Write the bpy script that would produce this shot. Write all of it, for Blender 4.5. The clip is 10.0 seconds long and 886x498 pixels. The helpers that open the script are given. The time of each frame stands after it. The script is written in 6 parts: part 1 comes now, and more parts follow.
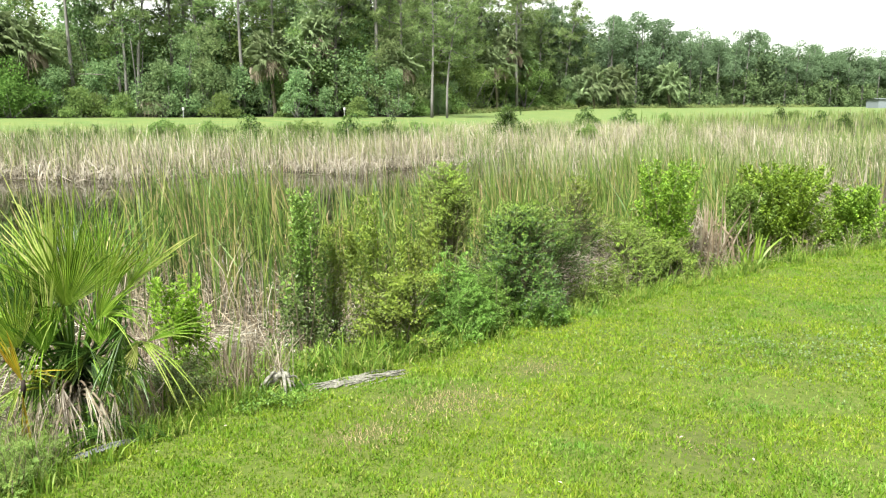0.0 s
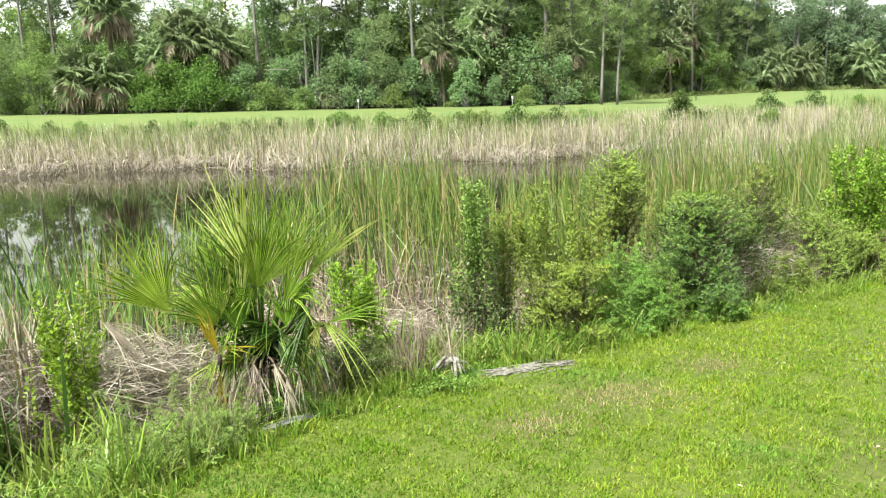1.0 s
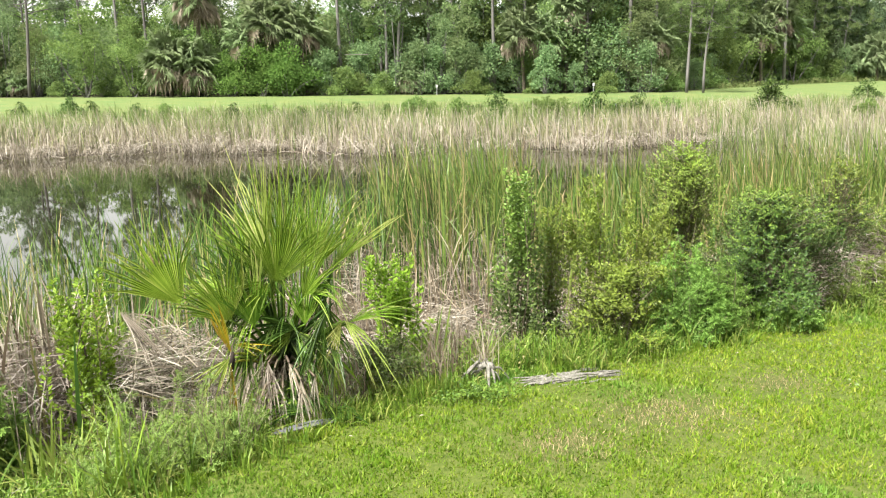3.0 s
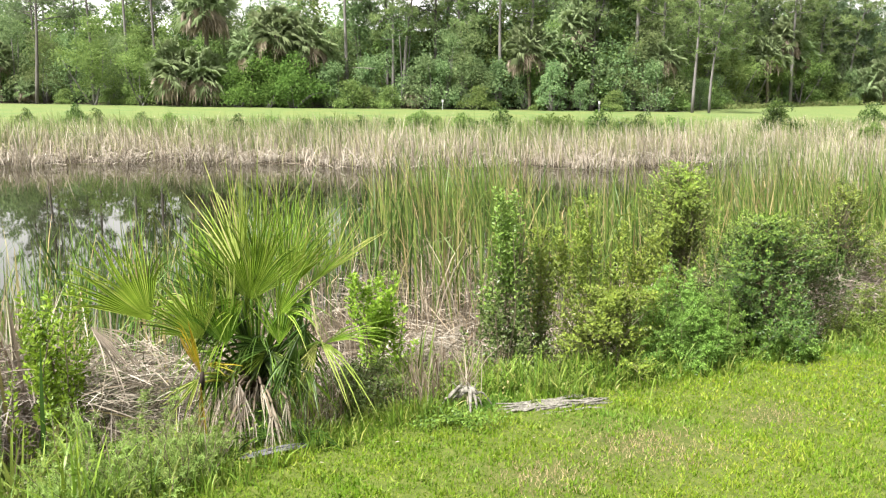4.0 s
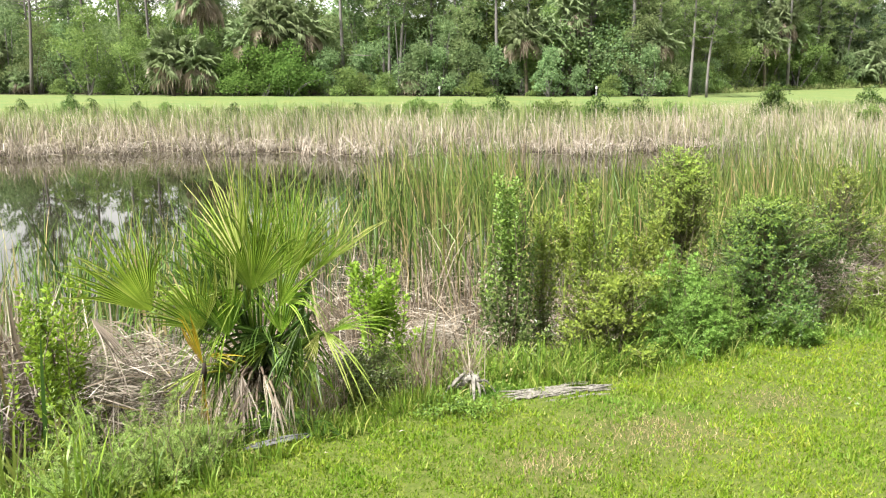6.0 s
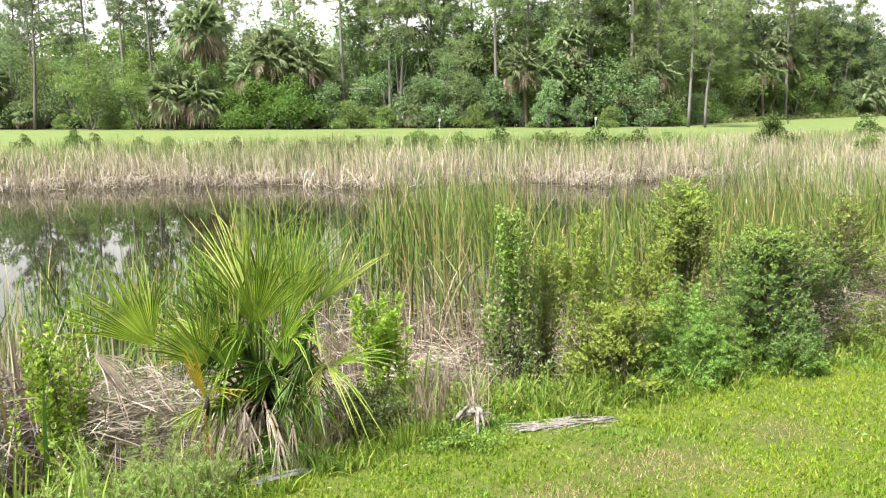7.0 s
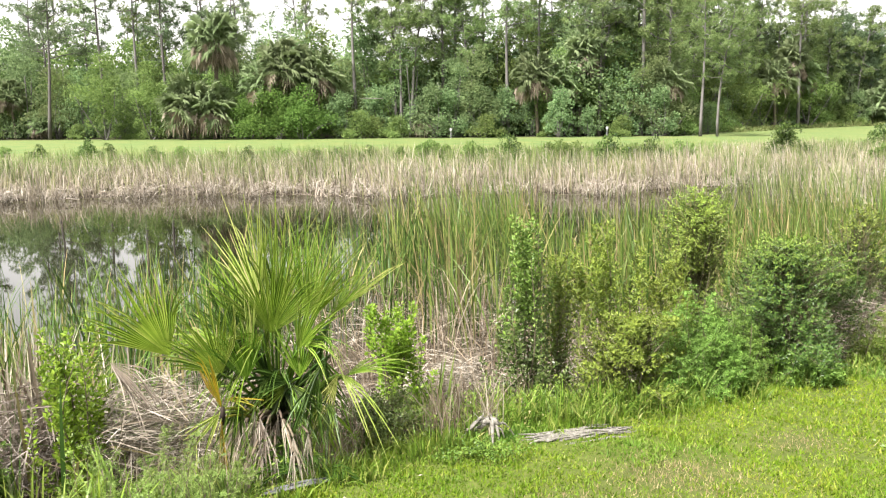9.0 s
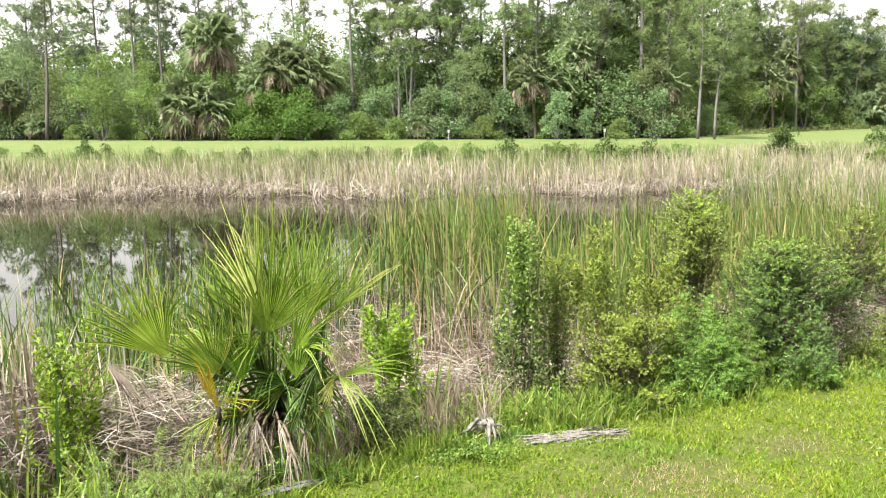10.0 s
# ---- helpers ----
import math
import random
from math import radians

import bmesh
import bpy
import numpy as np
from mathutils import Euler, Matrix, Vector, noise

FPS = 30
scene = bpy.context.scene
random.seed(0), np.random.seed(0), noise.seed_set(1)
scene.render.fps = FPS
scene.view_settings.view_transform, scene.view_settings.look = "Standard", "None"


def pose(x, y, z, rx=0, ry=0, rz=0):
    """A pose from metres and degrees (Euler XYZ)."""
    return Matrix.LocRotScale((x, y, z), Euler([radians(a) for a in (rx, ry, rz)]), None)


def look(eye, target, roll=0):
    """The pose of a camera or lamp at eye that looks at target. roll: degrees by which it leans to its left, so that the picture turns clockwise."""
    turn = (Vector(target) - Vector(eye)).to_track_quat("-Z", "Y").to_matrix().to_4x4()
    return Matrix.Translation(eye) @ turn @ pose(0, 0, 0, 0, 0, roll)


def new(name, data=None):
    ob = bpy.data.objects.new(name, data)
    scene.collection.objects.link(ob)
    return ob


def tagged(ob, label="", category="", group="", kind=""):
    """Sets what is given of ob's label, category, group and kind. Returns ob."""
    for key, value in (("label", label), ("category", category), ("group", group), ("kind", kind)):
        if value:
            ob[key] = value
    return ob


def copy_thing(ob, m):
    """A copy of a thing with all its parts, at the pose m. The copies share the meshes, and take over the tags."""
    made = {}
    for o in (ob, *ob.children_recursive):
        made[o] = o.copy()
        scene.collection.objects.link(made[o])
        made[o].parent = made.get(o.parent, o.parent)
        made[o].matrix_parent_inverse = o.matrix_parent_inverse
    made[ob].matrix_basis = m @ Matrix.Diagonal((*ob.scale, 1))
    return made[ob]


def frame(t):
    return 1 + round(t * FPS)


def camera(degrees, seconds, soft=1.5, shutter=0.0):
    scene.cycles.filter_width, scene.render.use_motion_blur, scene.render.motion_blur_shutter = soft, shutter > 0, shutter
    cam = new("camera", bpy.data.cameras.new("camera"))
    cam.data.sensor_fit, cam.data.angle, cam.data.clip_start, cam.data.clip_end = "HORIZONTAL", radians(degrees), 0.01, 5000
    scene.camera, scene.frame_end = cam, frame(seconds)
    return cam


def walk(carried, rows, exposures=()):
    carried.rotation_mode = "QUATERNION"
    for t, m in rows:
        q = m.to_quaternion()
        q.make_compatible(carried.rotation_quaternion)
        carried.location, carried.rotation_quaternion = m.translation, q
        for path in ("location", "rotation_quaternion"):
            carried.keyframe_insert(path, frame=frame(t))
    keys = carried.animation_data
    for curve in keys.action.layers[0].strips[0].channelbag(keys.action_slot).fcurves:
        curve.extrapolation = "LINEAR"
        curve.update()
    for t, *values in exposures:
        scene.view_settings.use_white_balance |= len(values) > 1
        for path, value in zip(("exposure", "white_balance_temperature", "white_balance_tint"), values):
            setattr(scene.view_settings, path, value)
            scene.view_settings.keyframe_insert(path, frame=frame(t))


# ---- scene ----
cam = camera(57.2, 10.0, 1.25)
PATH = [
    (0, (-0.81, -0.018, 1.625), (-0.512, 1.927, 1.27), 0.1),
    (0.5, (-0.827, -0.022, 1.623), (-0.644, 1.927, 1.216), -0.3),
    (1, (-0.847, -0.017, 1.628), (-0.954, 1.944, 1.249), -1.2),
    (1.5, (-0.797, 0.071, 1.615), (-1.101, 2.005, 1.206), -2.0),
    (2, (-0.685, 0.188, 1.603), (-1.003, 2.119, 1.187), -0.3),
    (2.5, (-0.661, 0.297, 1.604), (-0.968, 2.234, 1.213), -0.2),
    (3, (-0.612, 0.396, 1.608), (-0.908, 2.331, 1.2), -0.7),
    (3.2, (-0.617, 0.426, 1.601), (-0.889, 2.369, 1.21), -0.3),
    (4.3, (-0.493, 0.602, 1.61), (-0.812, 2.541, 1.237), 0.5),
    (4.5, (-0.516, 0.606, 1.609), (-0.84, 2.542, 1.223), 0.26),
    (5, (-0.544, 0.605, 1.606), (-0.862, 2.537, 1.202), 0.0),
    (5.2, (-0.545, 0.601, 1.604), (-0.86, 2.535, 1.203), -0.04),
    (6.3, (-0.543, 0.601, 1.606), (-0.839, 2.537, 1.201), 0.0),
    (6.5, (-0.553, 0.6, 1.61), (-0.848, 2.541, 1.233), 0.1),
    (7, (-0.55, 0.594, 1.613), (-0.855, 2.543, 1.284), -0.5),
    (7.5, (-0.553, 0.59, 1.617), (-0.872, 2.54, 1.305), -1.1),
    (8, (-0.563, 0.591, 1.62), (-0.901, 2.544, 1.352), -1.2),
    (8.5, (-0.568, 0.587, 1.618), (-0.905, 2.539, 1.337), -0.8),
    (9, (-0.571, 0.587, 1.616), (-0.903, 2.535, 1.31), -0.6),
    (9.5, (-0.571, 0.583, 1.615), (-0.902, 2.528, 1.29), -0.5),
    (10, (-0.57, 0.59, 1.613), (-0.896, 2.54, 1.311), -0.4),
]
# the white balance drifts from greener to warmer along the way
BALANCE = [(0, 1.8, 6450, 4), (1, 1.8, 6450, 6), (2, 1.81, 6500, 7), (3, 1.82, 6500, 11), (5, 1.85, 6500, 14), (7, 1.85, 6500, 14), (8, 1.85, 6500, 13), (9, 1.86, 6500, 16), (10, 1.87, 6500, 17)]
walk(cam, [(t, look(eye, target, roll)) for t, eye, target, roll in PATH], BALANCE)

# ---- world and light: a bright overcast noon ----
SUN_DIR = Vector((-0.35, -0.45, 0.82)).normalized()
world = bpy.data.worlds.new("overcast_sky")
scene.world = world
world.use_nodes = True
wn, wl = world.node_tree.nodes, world.node_tree.links
wn.clear()
sky = wn.new("ShaderNodeTexSky")
sky.sky_type, sky.sun_disc = "NISHITA", False
sky.sun_elevation = math.asin(SUN_DIR.z)
sky.sun_rotation = math.atan2(SUN_DIR.x, SUN_DIR.y)
veil = wn.new("ShaderNodeMixRGB")
veil.inputs["Fac"].default_value = 0.88
veil.inputs["Color2"].default_value = (10.0, 10.0, 9.2, 1)
bg = wn.new("ShaderNodeBackground")
bg.inputs["Strength"].default_value = 0.053
wout = wn.new("ShaderNodeOutputWorld")
wl.new(sky.outputs["Color"], veil.inputs["Color1"])
wl.new(veil.outputs["Color"], bg.inputs["Color"])
wl.new(bg.outputs["Background"], wout.inputs["Surface"])

sun = new("sun", bpy.data.lights.new("sun", "SUN"))
sun.data.energy, sun.data.angle, sun.data.color = 5.0, radians(14), (1.0, 0.975, 0.92)
sun.matrix_world = look(SUN_DIR * 50, (0, 0, 0))


# ---- mesh tools ----
class Soup:
    """Gathers vertices and faces in numpy arrays and turns them into one mesh."""

    def __init__(self):
        self.v, self.f3, self.f4, self.n = [], [], [], 0

    def add(self, v, f3=None, f4=None):
        v = np.asarray(v, float).reshape(-1, 3)
        if f3 is not None and len(f3):
            self.f3.append(np.asarray(f3, int).reshape(-1, 3) + self.n)
        if f4 is not None and len(f4):
            self.f4.append(np.asarray(f4, int).reshape(-1, 4) + self.n)
        self.v.append(v)
        self.n += len(v)
        return self

    def blades(self, rows, side, width, fold=0.0):
        """Grass-like blades. rows (N,K,3): middle line; side (N,3); width (N,K) half widths; the last row is the tip."""
        n, k = rows.shape[:2]
        side = side[:, None, :] * width[:, : k - 1, None]
        left, right = rows[:, : k - 1] - side, rows[:, : k - 1] + side
        v = np.concatenate([np.stack([left, right], 2).reshape(n, -1, 3), rows[:, k - 1 :]], 1)
        per = 2 * (k - 1) + 1
        base = (np.arange(n) * per)[:, None]
        if k > 2:
            q = np.concatenate([np.array([[2 * i, 2 * i + 1, 2 * i + 3, 2 * i + 2]]) for i in range(k - 2)])
            f4 = (base[:, :, None] + q[None]).reshape(-1, 4)
        else:
            f4 = None
        t = np.array([2 * (k - 2), 2 * (k - 2) + 1, per - 1])
        return self.add(v.reshape(-1, 3), (base + t[None]).reshape(-1, 3), f4)

    def leaves(self, p, way, up, length, width, fold=0.25):
        """Diamond leaves folded along the midrib. p, way, up (N,3); length, width (N,)."""
        side = np.cross(way, up)
        side /= np.linalg.norm(side, axis=1, keepdims=True) + 1e-9
        up = np.cross(side, way)
        l, w = length[:, None], width[:, None]
        mid = p + way * l * 0.45
        v = np.stack([p, mid - side * w + up * w * fold, p + way * l - up * l * 0.12, mid + side * w + up * w * fold], 1)
        b = (np.arange(len(p)) * 4)[:, None]
        f = np.concatenate([b + [[0, 2, 1]], b + [[0, 3, 2]]])
        return self.add(v.reshape(-1, 3), f)

    def needles(self, p, way, up, length, width):
        """Slim one-face leaves for foliage far off, wide in the middle of the tuft. p, way, up (N,3); length, width (N,)."""
        side = np.cross(way, up)
        side /= np.linalg.norm(side, axis=1, keepdims=True) + 1e-9
        l, w = length[:, None], width[:, None]
        v = np.stack([p - side * w, p + side * w, p + way * l], 1)
        return self.add(v.reshape(-1, 3), np.arange(3 * len(p)).reshape(-1, 3))

    def tube(self, path, radii, sides=6):
        path, radii = np.asarray(path, float), np.asarray(radii, float)
        t = np.gradient(path, axis=0)
        t /= np.linalg.norm(t, axis=1, keepdims=True) + 1e-9
        ref = np.where(np.abs(t[:, 2:]) > 0.9, [[1.0, 0, 0]], [[0, 0, 1.0]])
        a = np.cross(t, ref)
        a /= np.linalg.norm(a, axis=1, keepdims=True) + 1e-9
        b = np.cross(t, a)
        ang = np.arange(sides) * 2 * np.pi / sides
        ring = path[:, None] + radii[:, None, None] * (a[:, None] * np.cos(ang)[None, :, None] + b[:, None] * np.sin(ang)[None, :, None])
        n = len(path)
        f4 = [[i * sides + j, i * sides + (j + 1) % sides, (i + 1) * sides + (j + 1) % sides, (i + 1) * sides + j] for i in range(n - 1) for j in range(sides)]
        v = np.concatenate([ring.reshape(-1, 3), path[-1:], path[:1]])
        f3 = [[(n - 1) * sides + j, (n - 1) * sides + (j + 1) % sides, n * sides] for j in range(sides)]
        f3 += [[(j + 1) % sides, j, n * sides + 1] for j in range(sides)]
        return self.add(v, f3, f4)

    def mesh(self, name, smooth=False):
        me = bpy.data.meshes.new(name)
        v = np.concatenate(self.v)
        f3 = np.concatenate(self.f3) if self.f3 else np.zeros((0, 3), int)
        f4 = np.concatenate(self.f4) if self.f4 else np.zeros((0, 4), int)
        me.vertices.add(len(v))
        me.vertices.foreach_set("co", v.astype(np.float32).ravel())
        me.loops.add(f3.size + f4.size)
        me.loops.foreach_set("vertex_index", np.concatenate([f3.ravel(), f4.ravel()]).astype(np.int32))
        me.polygons.add(len(f3) + len(f4))
        starts = np.concatenate([np.arange(len(f3)) * 3, f3.size + np.arange(len(f4)) * 4]).astype(np.int32)
        me.polygons.foreach_set("loop_start", starts)
        me.polygons.foreach_set("use_smooth", np.full(len(starts), smooth))
        me.update(calc_edges=True)
        return me


def part(name, soup, material, parent=None, label="", smooth=False):
    """One mesh object from a soup, under a thing or a part."""
    me = soup.mesh(name, smooth)
    me.materials.append(material)
    ob = new(name, me)
    ob.parent = parent
    return tagged(ob, label) if label else ob


def thing(name, place, label, category, group=""):
    ob = new(name)
    ob.location = place
    return tagged(ob, label, category, group)


def unit(v):
    v = np.asarray(v, float)
    return v / (np.linalg.norm(v, axis=-1, keepdims=True) + 1e-9)


def ball(rng, n):
    return unit(rng.normal(size=(n, 3)))


def smooth01(x):
    x = np.clip(x, 0, 1)
    return x * x * (3 - 2 * x)


def wobble(x, y, scale, seed=0.0):
    """Soft, smooth noise from sines, about -1 to 1."""
    x, y = np.asarray(x) / scale, np.asarray(y) / scale
    return (np.sin(1.7 * x + 2.3 * y + seed) + np.sin(-2.9 * x + 1.3 * y + 2 * seed + 1) + np.sin(4.1 * x + 3.7 * y + 3 * seed + 2) * 0.6 + np.sin(-5.3 * x + 6.1 * y + seed * 5) * 0.4) / 3


# ---- materials ----
def nodes_of(name):
    m = bpy.data.materials.new(name)
    m.use_nodes = True
    n, l = m.node_tree.nodes, m.node_tree.links
    return m, n, l, n["Principled BSDF"], n["Material Output"]


def ramp(n, stops):
    r = n.new("ShaderNodeValToRGB")
    e = r.color_ramp.elements
    while len(e) < len(stops):
        e.new(0.5)
    for item, (pos, c) in zip(e, stops):
        item.position, item.color = pos, (*c, 1)
    return r


def leaf_material(name, colours, translucent=0.3, rough=0.5, patch=2.0, tint=0.25, tone=""):
    """Leaves: a colour for each leaf (or by the tone stored on the mesh), a softer drift over the plant, and light that comes through."""
    m, n, l, bsdf, out = nodes_of(name)
    geo = n.new("ShaderNodeNewGeometry")
    r = ramp(n, [(i / (len(colours) - 1), c) for i, c in enumerate(colours)])
    if tone:
        stored = n.new("ShaderNodeAttribute")
        stored.attribute_name = tone
        l.new(stored.outputs["Fac"], r.inputs["Fac"])
    else:
        l.new(geo.outputs["Random Per Island"], r.inputs["Fac"])
    coord = n.new("ShaderNodeTexCoord")
    noise_t = n.new("ShaderNodeTexNoise")
    noise_t.inputs["Scale"].default_value, noise_t.inputs["Detail"].default_value = patch, 3
    l.new(coord.outputs["Object"], noise_t.inputs["Vector"])
    info = n.new("ShaderNodeObjectInfo")
    hsv = n.new("ShaderNodeHueSaturation")
    drift = n.new("ShaderNodeMapRange")
    drift.inputs["From Min"].default_value, drift.inputs["From Max"].default_value = 0.3, 0.7
    drift.inputs["To Min"].default_value, drift.inputs["To Max"].default_value = 1 - tint, 1 + tint
    l.new(noise_t.outputs["Fac"], drift.inputs["Value"])
    own = n.new("ShaderNodeMapRange")
    own.inputs["To Min"].default_value, own.inputs["To Max"].default_value = 0.8, 1.2
    l.new(info.outputs["Random"], own.inputs["Value"])
    mul = n.new("ShaderNodeMath")
    mul.operation = "MULTIPLY"
    l.new(drift.outputs["Result"], mul.inputs[0])
    l.new(own.outputs["Result"], mul.inputs[1])
    l.new(mul.outputs["Value"], hsv.inputs["Value"])
    hue = n.new("ShaderNodeMapRange")
    hue.inputs["To Min"].default_value, hue.inputs["To Max"].default_value = 0.485, 0.51
    l.new(info.outputs["Random"], hue.inputs["Value"])
    l.new(hue.outputs["Result"], hsv.inputs["Hue"])
    l.new(r.outputs["Color"], hsv.inputs["Color"])
    l.new(hsv.outputs["Color"], bsdf.inputs["Base Color"])
    bsdf.inputs["Roughness"].default_value = rough
    bsdf.inputs["Specular IOR Level"].default_value = 0.2
    if translucent:
        tr = n.new("ShaderNodeBsdfTranslucent")
        l.new(hsv.outputs["Color"], tr.inputs["Color"])
        mix = n.new("ShaderNodeMixShader")
        mix.inputs["Fac"].default_value = translucent
        l.new(bsdf.outputs["BSDF"], mix.inputs[1])
        l.new(tr.outputs["BSDF"], mix.inputs[2])
        l.new(mix.outputs["Shader"], out.inputs["Surface"])
    return m


def solid_material(name, c1, c2, scale=6.0, rough=0.8, bump=0.4, stretch=(1, 1, 1), spec=0.3):
    m, n, l, bsdf, out = nodes_of(name)
    coord = n.new("ShaderNodeTexCoord")
    mp = n.new("ShaderNodeMapping")
    mp.inputs["Scale"].default_value = stretch
    l.new(coord.outputs["Object"], mp.inputs["Vector"])
    a = n.new("ShaderNodeTexNoise")
    a.inputs["Scale"].default_value, a.inputs["Detail"].default_value, a.inputs["Roughness"].default_value = scale, 8, 0.7
    l.new(mp.outputs["Vector"], a.inputs["Vector"])
    r = ramp(n, [(0.3, c1), (0.7, c2)])
    l.new(a.outputs["Fac"], r.inputs["Fac"])
    l.new(r.outputs["Color"], bsdf.inputs["Base Color"])
    b = n.new("ShaderNodeBump")
    b.inputs["Strength"].default_value = bump
    l.new(a.outputs["Fac"], b.inputs["Height"])
    l.new(b.outputs["Normal"], bsdf.inputs["Normal"])
    bsdf.inputs["Roughness"].default_value = rough
    bsdf.inputs["Specular IOR Level"].default_value = spec
    return m


def ground_material():
    """Mown lawn, with straw-coloured worn patches, that turns into wet brown mud where the mask says bank."""
    m, n, l, bsdf, out = nodes_of("lawn_and_bank")
    coord = n.new("ShaderNodeTexCoord")
    att = n.new("ShaderNodeAttribute")
    att.attribute_name = "lawn"
    fine = n.new("ShaderNodeTexNoise")
    fine.inputs["Scale"].default_value, fine.inputs["Detail"].default_value = 28, 6
    broad = n.new("ShaderNodeTexNoise")
    broad.inputs["Scale"].default_value, broad.inputs["Detail"].default_value = 0.45, 5
    for t in (fine, broad):
        l.new(coord.outputs["Object"], t.inputs["Vector"])
    green = ramp(n, [(0.3, (0.066, 0.096, 0.031)), (0.5, (0.088, 0.119, 0.041)), (0.72, (0.116, 0.144, 0.056))])
    l.new(fine.outputs["Fac"], green.inputs["Fac"])
    drift = ramp(n, [(0.35, (0.8, 0.95, 0.8)), (0.65, (1.25, 1.1, 1.0))])
    l.new(broad.outputs["Fac"], drift.inputs["Fac"])
    mul = n.new("ShaderNodeMixRGB")
    mul.blend_type = "MULTIPLY"
    mul.inputs["Fac"].default_value = 1
    l.new(green.outputs["Color"], mul.inputs["Color1"])
    l.new(drift.outputs["Color"], mul.inputs["Color2"])
    # brown-green thatch, darkened to hold the shade between the grass blades
    shaded_thatch = ramp(n, [(0.3, (0.03, 0.044, 0.007)), (0.5, (0.056, 0.076, 0.012)), (0.68, (0.1, 0.108, 0.028))])
    grain = n.new("ShaderNodeTexNoise")
    grain.inputs["Scale"].default_value, grain.inputs["Detail"].default_value, grain.inputs["Roughness"].default_value = 22.0, 10, 0.8
    l.new(coord.outputs["Object"], grain.inputs["Vector"])
    l.new(grain.outputs["Fac"], shaded_thatch.inputs["Fac"])
    sward = n.new("ShaderNodeMixRGB")
    att2 = n.new("ShaderNodeAttribute")
    att2.attribute_name = "shaded_thatch"
    l.new(att2.outputs["Fac"], sward.inputs["Fac"])
    l.new(mul.outputs["Color"], sward.inputs["Color1"])
    l.new(shaded_thatch.outputs["Color"], sward.inputs["Color2"])
    mud = ramp(n, [(0.3, (0.016, 0.0125, 0.0075)), (0.7, (0.055, 0.044, 0.028))])
    l.new(fine.outputs["Fac"], mud.inputs["Fac"])
    mix = n.new("ShaderNodeMixRGB")
    l.new(att.outputs["Fac"], mix.inputs["Fac"])
    l.new(mud.outputs["Color"], mix.inputs["Color1"])
    l.new(sward.outputs["Color"], mix.inputs["Color2"])
    l.new(mix.outputs["Color"], bsdf.inputs["Base Color"])
    b = n.new("ShaderNodeBump")
    b.inputs["Strength"].default_value, b.inputs["Distance"].default_value = 0.25, 0.02
    l.new(fine.outputs["Fac"], b.inputs["Height"])
    l.new(b.outputs["Normal"], bsdf.inputs["Normal"])
    bsdf.inputs["Roughness"].default_value = 0.9
    bsdf.inputs["Specular IOR Level"].default_value = 0.15
    return m


def water_material():
    m, n, l, bsdf, out = nodes_of("still_pond_water")
    bsdf.inputs["Base Color"].default_value = (0.008, 0.007, 0.004, 1)
    bsdf.inputs["Roughness"].default_value = 0.02
    bsdf.inputs["IOR"].default_value = 1.33
    bsdf.inputs["Specular IOR Level"].default_value = 0.55
    coord = n.new("ShaderNodeTexCoord")
    a = n.new("ShaderNodeTexNoise")
    a.inputs["Scale"].default_value, a.inputs["Detail"].default_value = 1.6, 4
    l.new(coord.outputs["Object"], a.inputs["Vector"])
    b = n.new("ShaderNodeBump")
    b.inputs["Strength"].default_value, b.inputs["Distance"].default_value = 0.012, 0.03
    l.new(a.outputs["Fac"], b.inputs["Height"])
    l.new(b.outputs["Normal"], bsdf.inputs["Normal"])
    return m


